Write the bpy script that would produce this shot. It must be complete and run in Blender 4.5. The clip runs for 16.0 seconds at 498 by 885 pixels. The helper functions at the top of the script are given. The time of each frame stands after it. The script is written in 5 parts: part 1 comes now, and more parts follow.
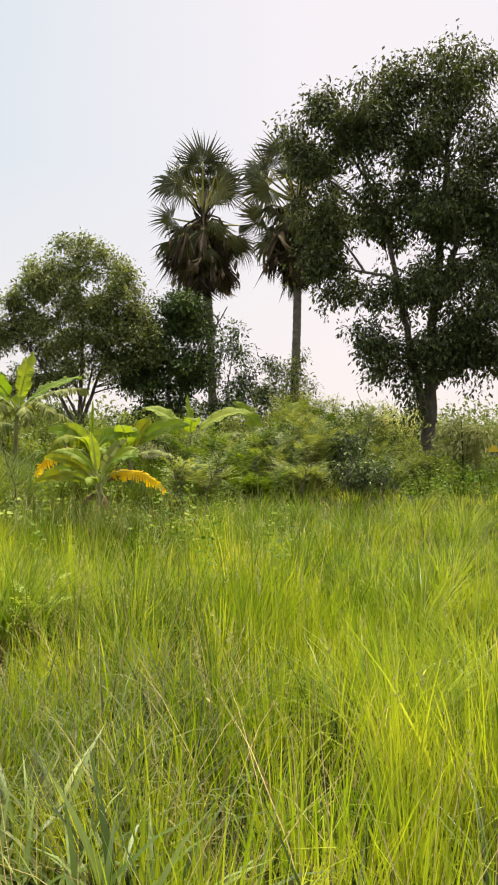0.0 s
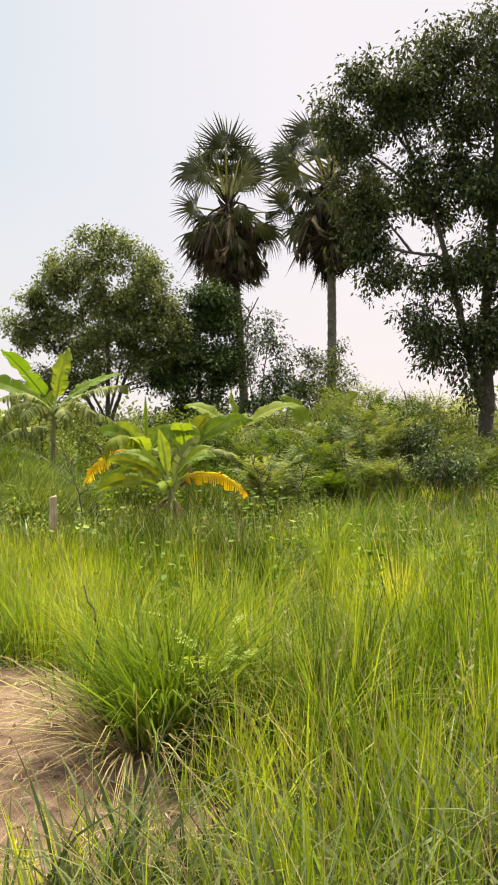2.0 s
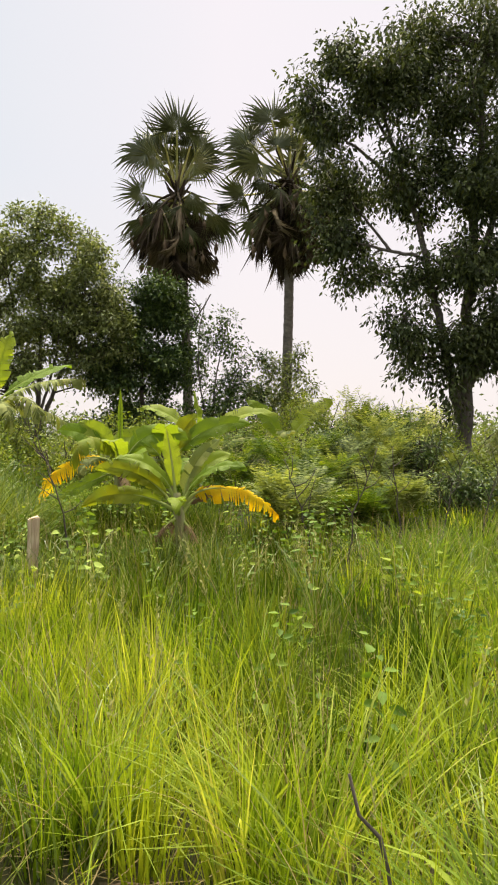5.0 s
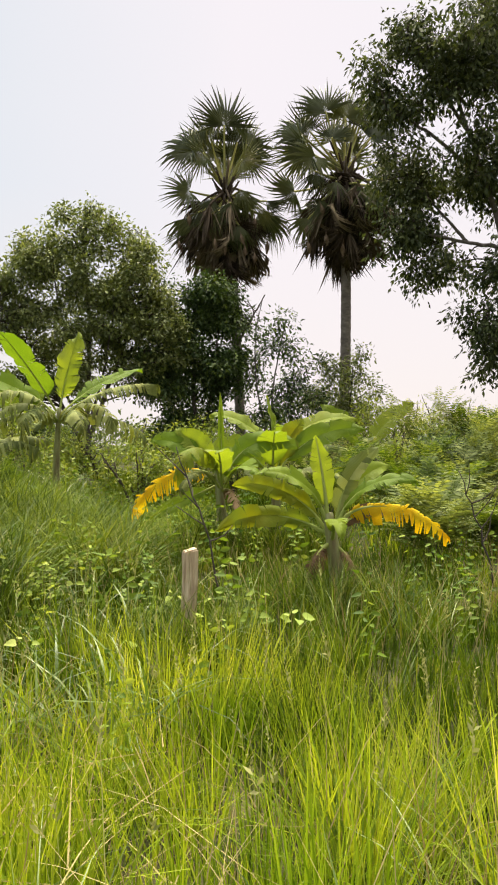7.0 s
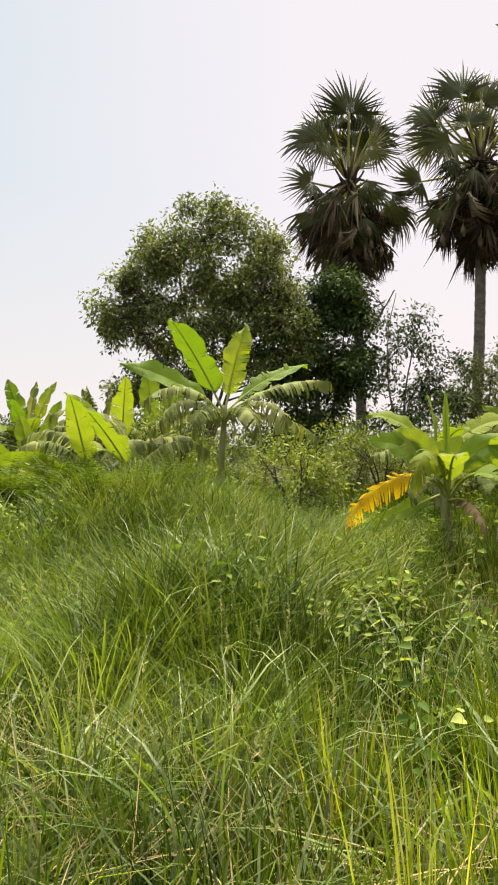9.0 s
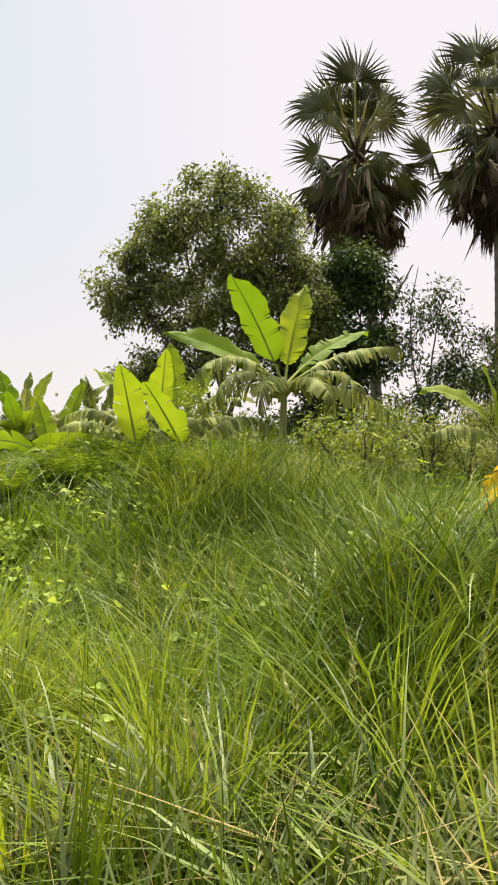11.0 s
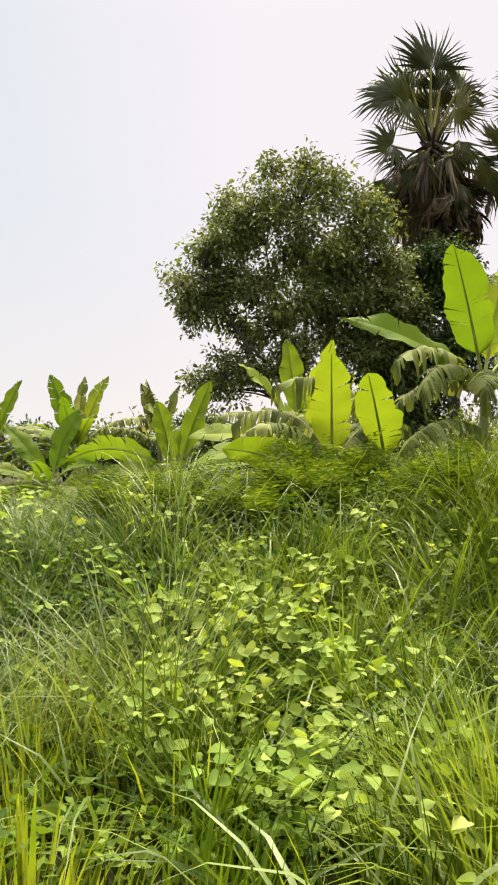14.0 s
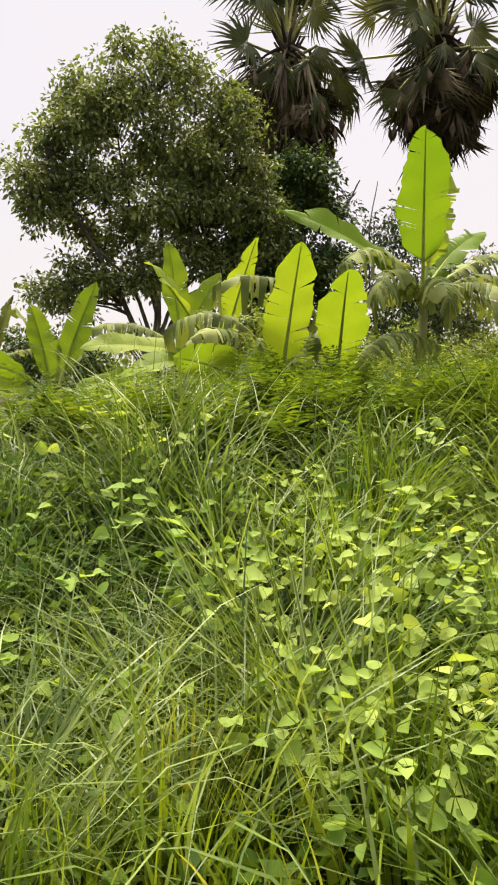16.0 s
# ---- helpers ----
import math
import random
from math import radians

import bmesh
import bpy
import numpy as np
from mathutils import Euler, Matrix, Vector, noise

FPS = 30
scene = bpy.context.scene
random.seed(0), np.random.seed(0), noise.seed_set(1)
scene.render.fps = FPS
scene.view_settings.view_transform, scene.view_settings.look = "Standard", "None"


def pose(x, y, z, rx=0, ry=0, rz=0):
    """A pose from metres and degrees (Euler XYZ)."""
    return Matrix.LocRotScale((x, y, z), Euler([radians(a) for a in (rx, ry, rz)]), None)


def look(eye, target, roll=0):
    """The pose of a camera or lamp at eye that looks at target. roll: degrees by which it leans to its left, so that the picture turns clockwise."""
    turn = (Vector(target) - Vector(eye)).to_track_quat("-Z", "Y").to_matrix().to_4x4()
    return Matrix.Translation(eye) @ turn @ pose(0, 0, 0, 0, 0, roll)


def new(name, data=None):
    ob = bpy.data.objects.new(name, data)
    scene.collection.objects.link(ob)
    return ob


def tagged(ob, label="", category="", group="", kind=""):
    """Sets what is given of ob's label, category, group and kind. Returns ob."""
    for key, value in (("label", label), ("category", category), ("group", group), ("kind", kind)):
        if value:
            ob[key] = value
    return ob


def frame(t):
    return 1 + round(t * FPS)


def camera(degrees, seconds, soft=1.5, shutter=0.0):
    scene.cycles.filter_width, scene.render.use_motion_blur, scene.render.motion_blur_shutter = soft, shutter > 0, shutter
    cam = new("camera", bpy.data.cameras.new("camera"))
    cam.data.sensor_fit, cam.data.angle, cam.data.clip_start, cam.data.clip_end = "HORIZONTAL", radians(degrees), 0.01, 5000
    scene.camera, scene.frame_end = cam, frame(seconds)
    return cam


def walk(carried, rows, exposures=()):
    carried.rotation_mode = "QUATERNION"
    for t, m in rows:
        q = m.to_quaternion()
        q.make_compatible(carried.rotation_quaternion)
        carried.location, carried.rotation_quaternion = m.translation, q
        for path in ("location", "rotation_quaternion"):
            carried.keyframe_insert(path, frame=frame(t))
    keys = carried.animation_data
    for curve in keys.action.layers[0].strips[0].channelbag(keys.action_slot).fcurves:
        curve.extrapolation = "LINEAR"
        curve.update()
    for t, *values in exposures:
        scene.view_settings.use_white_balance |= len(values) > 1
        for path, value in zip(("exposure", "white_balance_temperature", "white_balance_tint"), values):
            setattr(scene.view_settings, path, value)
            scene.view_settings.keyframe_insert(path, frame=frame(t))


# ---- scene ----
cam = camera(36.6, 16.0, soft=2.0)
METRES, EYE, TILT, LEAN, TURN = 16.0, 1.65, -1.4, 0.0, 0.0
ROWS = [
    (0.0, 0.0, 0.0, 0.0, 0.0, 0.0, -0.0),
    (0.5, -0.0222, 0.0219, 0.0002, 2.05, 1.1, 0.06),
    (1.0, -0.0411, 0.0459, 0.0001, 4.75, 1.7, 0.99),
    (1.5, -0.0588, 0.0689, -0.0009, 2.45, 0.64, 2.18),
    (2.0, -0.0765, 0.0943, -0.0025, 0.36, -0.06, 1.94),
    (2.5, -0.0962, 0.1174, -0.0026, -0.93, 0.03, 0.61),
    (3.0, -0.1135, 0.1436, -0.0037, -2.3, 0.17, 0.16),
    (5.5, -0.1777, 0.2797, -0.0051, -7.09, 1.03, 0.34),
    (6.0, -0.1941, 0.3033, -0.0042, -6.92, 1.26, 0.55),
    (6.5, -0.2149, 0.3233, -0.0035, -6.41, 1.4, 0.88),
    (7.0, -0.2355, 0.3471, -0.0025, -5.38, 1.43, 1.14),
    (7.5, -0.2604, 0.366, -0.0019, -3.97, 1.46, 1.16),
    (8.0, -0.2861, 0.3849, -0.0031, -2.44, 1.47, 0.89),
    (8.5, -0.3155, 0.4048, -0.0015, -1.06, 1.64, 0.56),
    (9.0, -0.3451, 0.4239, -0.0, -0.39, 1.7, 0.24),
    (11.5, -0.4533, 0.5422, -0.0171, -3.25, 1.57, 2.15),
    (12.0, -0.477, 0.5658, -0.0147, -3.16, 1.67, 2.27),
    (12.5, -0.5045, 0.5852, -0.0137, -2.99, 1.88, 2.12),
    (13.0, -0.5325, 0.6036, -0.012, -2.78, 2.33, 1.85),
    (13.5, -0.5606, 0.6195, -0.0107, -3.08, 2.69, 1.79),
    (14.0, -0.5827, 0.6388, -0.011, -4.11, 2.55, 1.92),
    (14.5, -0.6037, 0.6605, -0.0119, -5.96, 2.01, 2.11),
    (15.0, -0.6235, 0.6835, -0.0128, -9.06, 0.51, 2.26),
    (15.5, -0.6381, 0.709, -0.0126, -13.31, -1.59, 2.19),
    (16.0, -0.6513, 0.7347, -0.0142, -19.27, -3.47, 1.7),
]
walk(cam, [(t, pose(0, 0, EYE, TILT, LEAN, TURN) @ pose(METRES * x, METRES * y, METRES * z, 90 + pitch, roll, yaw)) for t, x, y, z, yaw, pitch, roll in ROWS])

# ---- light ----
SUN_EL, SUN_AZ = 64.0, 80.0   # degrees: height, and compass turn from +x towards +y
sun_data = bpy.data.lights.new("sun", "SUN")
sun_data.energy, sun_data.angle, sun_data.color = 4.3, radians(40), (1.0, 0.905, 0.67)
sun = new("sun", sun_data)
sun_dir = Vector((math.cos(radians(SUN_EL)) * math.cos(radians(SUN_AZ)), math.cos(radians(SUN_EL)) * math.sin(radians(SUN_AZ)), math.sin(radians(SUN_EL))))
sun.matrix_world = look(sun_dir * 50, (0, 0, 0))

world = bpy.data.worlds.new("overcast_sky")
scene.world = world
world.use_nodes = True
wn, wl = world.node_tree.nodes, world.node_tree.links
wn.clear()
sky = wn.new("ShaderNodeTexSky")
sky.sky_type, sky.sun_disc = "NISHITA", False
sky.sun_elevation, sky.sun_rotation = radians(SUN_EL), radians(90 - SUN_AZ)
sky_gain = wn.new("ShaderNodeVectorMath")
sky_gain.operation = "SCALE"
sky_gain.inputs["Scale"].default_value = 0.06
wl.new(sky.outputs[0], sky_gain.inputs[0])
coord = wn.new("ShaderNodeTexCoord")
split = wn.new("ShaderNodeSeparateXYZ")
wl.new(coord.outputs["Generated"], split.inputs[0])
cloud = wn.new("ShaderNodeTexNoise")
cloud.inputs["Scale"].default_value, cloud.inputs["Detail"].default_value, cloud.inputs["Roughness"].default_value = 1.4, 3.0, 0.45
wl.new(coord.outputs["Generated"], cloud.inputs["Vector"])
drift = wn.new("ShaderNodeMath")
drift.operation = "MULTIPLY_ADD"
wl.new(cloud.outputs[0], drift.inputs[0])
drift.inputs[1].default_value = 0.5
wl.new(split.outputs[0], drift.inputs[2])
veil = wn.new("ShaderNodeValToRGB")
veil.color_ramp.elements[0].position, veil.color_ramp.elements[1].position = 0.0, 0.42
veil.color_ramp.elements[0].color = (0.755, 0.80, 0.85, 1)
veil.color_ramp.elements[1].color = (0.94, 0.88, 0.91, 1)
wl.new(drift.outputs[0], veil.inputs[0])
low = wn.new("ShaderNodeValToRGB")
low.color_ramp.elements[0].position, low.color_ramp.elements[1].position = 0.02, 0.32
low.color_ramp.elements[0].color, low.color_ramp.elements[1].color = (0.85, 0.85, 0.85, 1), (0, 0, 0, 1)
wl.new(split.outputs[2], low.inputs[0])
haze = wn.new("ShaderNodeMix")
haze.data_type = "RGBA"
wl.new(low.outputs[0], haze.inputs[0])
wl.new(veil.outputs[0], haze.inputs[6])
haze.inputs[7].default_value = (0.965, 0.868, 0.835, 1)
blend = wn.new("ShaderNodeMix")
blend.data_type = "RGBA"
blend.inputs[0].default_value = 0.9
wl.new(sky_gain.outputs[0], blend.inputs[6])
wl.new(haze.outputs[2], blend.inputs[7])
# an overcast sky is brightest overhead
dome = wn.new("ShaderNodeMapRange")
dome.interpolation_type = "SMOOTHSTEP"
dome.inputs["From Min"].default_value, dome.inputs["From Max"].default_value = 0.5, 1.0
dome.inputs["To Min"].default_value, dome.inputs["To Max"].default_value = 1.0, 2.3
wl.new(split.outputs[2], dome.inputs["Value"])
overhead = wn.new("ShaderNodeVectorMath")
overhead.operation = "SCALE"
wl.new(blend.outputs[2], overhead.inputs[0])
wl.new(dome.outputs["Result"], overhead.inputs["Scale"])
back = wn.new("ShaderNodeBackground")
wl.new(overhead.outputs[0], back.inputs["Color"])
back.inputs["Strength"].default_value = 0.385
wout = wn.new("ShaderNodeOutputWorld")
wl.new(back.outputs[0], wout.inputs[0])
scene.view_settings.exposure = 1.5


# ---- materials ----
def ramp(nodes, stops):
    r = nodes.new("ShaderNodeValToRGB")
    while len(r.color_ramp.elements) < len(stops):
        r.color_ramp.elements.new(0.5)
    for e, (p, c) in zip(r.color_ramp.elements, stops):
        e.position, e.color = p, (*c, 1)
    return r


def material(name):
    m = bpy.data.materials.new(name)
    m.use_nodes = True
    n = m.node_tree.nodes
    n.clear()
    return m, n, m.node_tree.links


def foliage(name, stops, glow, trans=0.4, rough=0.5, patch=0.5, patch_tint=(0.7, 0.8, 0.5), spec=0.35, by="island", veins=""):
    """Leaf surface: colour varies leaf by leaf and in patches, light shines through it in the colour glow."""
    m, n, l = material(name)
    if by == "island":
        src = n.new("ShaderNodeNewGeometry").outputs["Random Per Island"]
    elif by == "tuft":
        tuft = n.new("ShaderNodeAttribute")
        tuft.attribute_name = "tuft"
        half = n.new("ShaderNodeMath")
        half.operation = "MULTIPLY"
        half.inputs[1].default_value = 0.35
        l.new(n.new("ShaderNodeNewGeometry").outputs["Random Per Island"], half.inputs[0])
        mixed = n.new("ShaderNodeMath")
        mixed.operation = "MULTIPLY_ADD"
        mixed.inputs[1].default_value = 0.65
        l.new(tuft.outputs["Fac"], mixed.inputs[0])
        l.new(half.outputs[0], mixed.inputs[2])
        src = mixed.outputs[0]
    else:
        src = n.new("ShaderNodeObjectInfo").outputs["Random"]
    r = ramp(n, stops)
    l.new(src, r.inputs[0])
    tc = n.new("ShaderNodeTexCoord")
    nz = n.new("ShaderNodeTexNoise")
    nz.inputs["Scale"].default_value, nz.inputs["Detail"].default_value = patch, 3
    l.new(tc.outputs["Object"], nz.inputs["Vector"])
    pr = ramp(n, [(0.38, (0, 0, 0)), (0.62, (1, 1, 1))])
    l.new(nz.outputs[0], pr.inputs[0])
    mul = n.new("ShaderNodeMix")
    mul.data_type, mul.blend_type = "RGBA", "MULTIPLY"
    l.new(pr.outputs[0], mul.inputs[0])
    l.new(r.outputs[0], mul.inputs[6])
    mul.inputs[7].default_value = (*patch_tint, 1)
    p = n.new("ShaderNodeBsdfPrincipled")
    p.inputs["Roughness"].default_value = rough
    p.inputs["Specular IOR Level"].default_value = spec
    t = n.new("ShaderNodeBsdfTranslucent")
    if veins:
        along = n.new("ShaderNodeAttribute")
        along.attribute_name = veins
        wave = n.new("ShaderNodeMath")
        wave.operation = "SINE"
        l.new(along.outputs["Fac"], wave.inputs[0])
        vr = ramp(n, [(0.0, (0.86, 0.88, 0.85)), (0.6, (1, 1, 1))])
        wv = n.new("ShaderNodeMath")
        wv.operation = "MULTIPLY_ADD"
        l.new(wave.outputs[0], wv.inputs[0])
        wv.inputs[1].default_value, wv.inputs[2].default_value = 0.5, 0.5
        l.new(wv.outputs[0], vr.inputs[0])
        vm = n.new("ShaderNodeMix")
        vm.data_type, vm.blend_type = "RGBA", "MULTIPLY"
        vm.inputs[0].default_value = 1.0
        l.new(mul.outputs[2], vm.inputs[6])
        l.new(vr.outputs[0], vm.inputs[7])
        mul = vm
        bp = n.new("ShaderNodeBump")
        bp.inputs["Strength"].default_value, bp.inputs["Distance"].default_value = 0.3, 0.004
        l.new(wave.outputs[0], bp.inputs["Height"])
        l.new(bp.outputs[0], p.inputs["Normal"])
        l.new(bp.outputs[0], t.inputs["Normal"])
    l.new(mul.outputs[2], p.inputs["Base Color"])
    tm = n.new("ShaderNodeMix")
    tm.data_type, tm.blend_type = "RGBA", "MULTIPLY"
    tm.inputs[0].default_value = 1.0
    l.new(mul.outputs[2], tm.inputs[6])
    tm.inputs[7].default_value = (*glow, 1)
    l.new(tm.outputs[2], t.inputs[0])
    mx = n.new("ShaderNodeMixShader")
    mx.inputs[0].default_value = trans
    l.new(p.outputs[0], mx.inputs[1])
    l.new(t.outputs[0], mx.inputs[2])
    o = n.new("ShaderNodeOutputMaterial")
    l.new(mx.outputs[0], o.inputs[0])
    return m


def solid(name, stops, scale=(8, 8, 8), detail=6, rough=0.85, bump=0.4, bump_scale=1.0):
    """Bark, soil, wood: a noise-driven colour with relief."""
    m, n, l = material(name)
    tc = n.new("ShaderNodeTexCoord")
    mp = n.new("ShaderNodeMapping")
    mp.inputs["Scale"].default_value = scale
    l.new(tc.outputs["Object"], mp.inputs["Vector"])
    nz = n.new("ShaderNodeTexNoise")
    nz.inputs["Scale"].default_value, nz.inputs["Detail"].default_value, nz.inputs["Roughness"].default_value = 1.0, detail, 0.65
    l.new(mp.outputs[0], nz.inputs["Vector"])
    r = ramp(n, stops)
    l.new(nz.outputs[0], r.inputs[0])
    p = n.new("ShaderNodeBsdfPrincipled")
    p.inputs["Roughness"].default_value = rough
    p.inputs["Specular IOR Level"].default_value = 0.25
    l.new(r.outputs[0], p.inputs["Base Color"])
    nz2 = n.new("ShaderNodeTexNoise")
    nz2.inputs["Scale"].default_value, nz2.inputs["Detail"].default_value = 3.0 * bump_scale, 8
    l.new(mp.outputs[0], nz2.inputs["Vector"])
    b = n.new("ShaderNodeBump")
    b.inputs["Strength"].default_value, b.inputs["Distance"].default_value = bump, 0.02
    l.new(nz2.outputs[0], b.inputs["Height"])
    l.new(b.outputs[0], p.inputs["Normal"])
    o = n.new("ShaderNodeOutputMaterial")
    l.new(p.outputs[0], o.inputs[0])
    return m


M_GRASS = foliage("meadow_grass", [(0.1, (0.135, 0.190, 0.014)), (0.4, (0.285, 0.350, 0.024)), (0.7, (0.440, 0.485, 0.048)), (0.95, (0.64, 0.59, 0.14))], (1.35, 1.25, 0.5), 0.42, 0.7, 1.9, (0.45, 0.6, 0.45), 0.05, "tuft")
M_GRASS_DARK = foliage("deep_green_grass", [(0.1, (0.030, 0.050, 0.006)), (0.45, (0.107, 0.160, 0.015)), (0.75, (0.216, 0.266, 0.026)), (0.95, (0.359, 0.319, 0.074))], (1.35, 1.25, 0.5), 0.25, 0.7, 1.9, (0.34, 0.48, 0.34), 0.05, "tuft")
M_TUFT = foliage("coarse_grass", [(0.0, (0.054, 0.086, 0.016)), (0.6, (0.149, 0.200, 0.045)), (1.0, (0.324, 0.369, 0.122))], (1.2, 1.2, 0.55), 0.33, 0.4, 0.7, (0.6, 0.72, 0.6), 0.35)
M_TUFT_DARK = foliage("bank_grass", [(0.0, (0.037, 0.062, 0.006)), (0.6, (0.099, 0.141, 0.013)), (1.0, (0.248, 0.281, 0.044))], (1.25, 1.2, 0.5), 0.28, 0.55, 1.0, (0.5, 0.62, 0.45), 0.1)
M_TUFT_GREY = foliage("grey_green_grass", [(0.0, (0.061, 0.083, 0.030)), (0.6, (0.130, 0.156, 0.060)), (1.0, (0.224, 0.244, 0.102))], (1.1, 1.1, 0.6), 0.25, 0.6, 1.5, (0.7, 0.75, 0.65), 0.1)
M_TUSSOCK = foliage("fresh_tussock_grass", [(0.1, (0.074, 0.115, 0.011)), (0.45, (0.155, 0.216, 0.024)), (0.75, (0.254, 0.315, 0.039)), (1.0, (0.376, 0.395, 0.085))], (1.3, 1.25, 0.5), 0.4, 0.65, 0.7, (0.7, 0.8, 0.65), 0.08, "tuft")
# Darker than the tall grass: the shade between blades is in its colour
M_UNDER = foliage("shade_coloured_grass", [(0.0, (0.028, 0.045, 0.008)), (0.6, (0.068, 0.100, 0.016)), (1.0, (0.14, 0.165, 0.037))], (1.2, 1.15, 0.5), 0.2, 0.7, 1.5, (0.6, 0.65, 0.6), 0.05)
M_STRAW = foliage("dry_straw", [(0.0, (0.19, 0.15, 0.07)), (0.5, (0.33, 0.27, 0.12)), (1.0, (0.48, 0.40, 0.19))], (1, 0.9, 0.7), 0.15, 0.75, 1.0, (0.8, 0.75, 0.7), 0.1)
M_LITTER = foliage("leaf_litter", [(0.0, (0.20, 0.14, 0.10)), (0.6, (0.36, 0.27, 0.19)), (1.0, (0.52, 0.42, 0.29))], (1, 0.9, 0.7), 0.05, 0.8, 2.0, (0.8, 0.75, 0.7), 0.1)
M_SEED = foliage("grass_seed", [(0.0, (0.22, 0.24, 0.08)), (1.0, (0.45, 0.44, 0.20))], (1, 1, 0.7), 0.3, 0.7, 2.0, (0.8, 0.8, 0.7), 0.1)
M_VINE = foliage("vine_leaf", [(0.0, (0.183, 0.249, 0.046)), (0.3, (0.326, 0.402, 0.086)), (0.7, (0.407, 0.483, 0.127)), (1.0, (0.498, 0.549, 0.158))], (1.2, 1.15, 0.45), 0.45, 0.65, 0.8, (0.65, 0.8, 0.65), 0.1)
M_WEED = foliage("weed_leaf", [(0.0, (0.071, 0.125, 0.018)), (0.5, (0.154, 0.227, 0.028)), (0.9, (0.259, 0.341, 0.047)), (1.0, (0.378, 0.431, 0.065))], (1.25, 1.2, 0.5), 0.4, 0.6, 0.9, (0.5, 0.65, 0.5), 0.15)
M_FERN = foliage("feathery_leaf", [(0.0, (0.117, 0.149, 0.049)), (0.6, (0.200, 0.240, 0.078)), (1.0, (0.313, 0.346, 0.113))], (1.3, 1.2, 0.5), 0.42, 0.6, 0.6, (0.6, 0.7, 0.6), 0.15)
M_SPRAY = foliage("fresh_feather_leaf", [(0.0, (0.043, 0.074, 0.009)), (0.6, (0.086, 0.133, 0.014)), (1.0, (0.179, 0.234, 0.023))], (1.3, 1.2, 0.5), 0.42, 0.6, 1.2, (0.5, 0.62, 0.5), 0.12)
M_BIG = foliage("broad_tree_leaf", [(0.0, (0.034, 0.045, 0.02)), (0.6, (0.07, 0.087, 0.032)), (1.0, (0.15, 0.172, 0.058))], (1.1, 1.1, 0.5), 0.22, 0.6, 0.7, (0.7, 0.75, 0.7), 0.18)
M_TREE = foliage("small_tree_leaf", [(0.0, (0.087, 0.108, 0.038)), (0.6, (0.183, 0.213, 0.072)), (1.0, (0.336, 0.364, 0.123))], (1.1, 1.1, 0.5), 0.3, 0.5, 0.7, (0.75, 0.8, 0.7), 0.35)
M_DARK = foliage("dense_dark_leaf", [(0.0, (0.030, 0.053, 0.015)), (0.6, (0.066, 0.100, 0.028)), (0.9, (0.120, 0.165, 0.039)), (1.0, (0.240, 0.295, 0.055))], (1.1, 1.15, 0.5), 0.22, 0.5, 0.8, (0.7, 0.8, 0.7), 0.3)
M_BUSH = foliage("bush_leaf", [(0.0, (0.099, 0.140, 0.022)), (0.6, (0.186, 0.235, 0.035)), (1.0, (0.322, 0.352, 0.062))], (1.2, 1.15, 0.5), 0.35, 0.55, 0.6, (0.7, 0.8, 0.65), 0.2)
M_PALE = foliage("pale_bamboo_leaf", [(0.0, (0.26, 0.28, 0.10)), (0.6, (0.40, 0.41, 0.16)), (1.0, (0.55, 0.54, 0.25))], (1.1, 1.1, 0.7), 0.45, 0.6, 0.8, (0.8, 0.85, 0.7), 0.15)
M_FAR = foliage("far_leaf", [(0.0, (0.10, 0.13, 0.05)), (1.0, (0.22, 0.25, 0.09))], (1, 1, 0.7), 0.3, 0.7, 0.05, (0.7, 0.8, 0.7), 0.1)
M_FROND = foliage("palm_frond", [(0.0, (0.075, 0.086, 0.040)), (0.6, (0.135, 0.150, 0.064)), (1.0, (0.30, 0.30, 0.125))], (1.1, 1.05, 0.5), 0.10, 0.45, 2.0, (0.7, 0.75, 0.6), 0.4, "object")
M_DEADFROND = foliage("dead_palm_frond", [(0.0, (0.05, 0.036, 0.026)), (0.5, (0.10, 0.075, 0.05)), (1.0, (0.24, 0.19, 0.12))], (1, 0.9, 0.7), 0.1, 0.8, 2.0, (0.6, 0.6, 0.6), 0.1, "object")
M_BANANA = foliage("banana_leaf", [(0.0, (0.160, 0.235, 0.022)), (0.6, (0.215, 0.282, 0.027)), (1.0, (0.295, 0.350, 0.046))], (1.2, 1.15, 0.4), 0.46, 0.5, 1.5, (0.8, 0.88, 0.75), 0.12, "object", veins="along")
# Darker copy of banana_leaf; dims in colour leaves that the light overbrightens
M_BANANA_DARKER = foliage("banana_leaf_darker", [(0.0, (0.125, 0.205, 0.018)), (1.0, (0.165, 0.245, 0.024))], (1.2, 1.15, 0.4), 0.44, 0.55, 1.5, (0.8, 0.88, 0.75), 0.1, "object", veins="along")
M_BANANA_OLD = foliage("banana_leaf_grey_green", [(0.0, (0.10, 0.13, 0.04)), (0.5, (0.20, 0.24, 0.075)), (1.0, (0.34, 0.38, 0.14))], (1.15, 1.1, 0.5), 0.35, 0.6, 2.5, (0.8, 0.75, 0.6), 0.1, "island", veins="along")
M_BANANA_TIRED = foliage("banana_leaf_yellowing", [(0.0, (0.175, 0.235, 0.025)), (1.0, (0.24, 0.285, 0.035))], (1.2, 1.12, 0.4), 0.48, 0.55, 4.0, (0.95, 0.8, 0.5), 0.1, "object", veins="along")
M_BANANA_YELLOW = foliage("banana_leaf_yellow", [(0.0, (0.82, 0.58, 0.015)), (1.0, (0.86, 0.64, 0.02))], (1.1, 1.0, 0.3), 0.45, 0.6, 5.0, (0.85, 0.7, 0.5), 0.1, "object", veins="along")
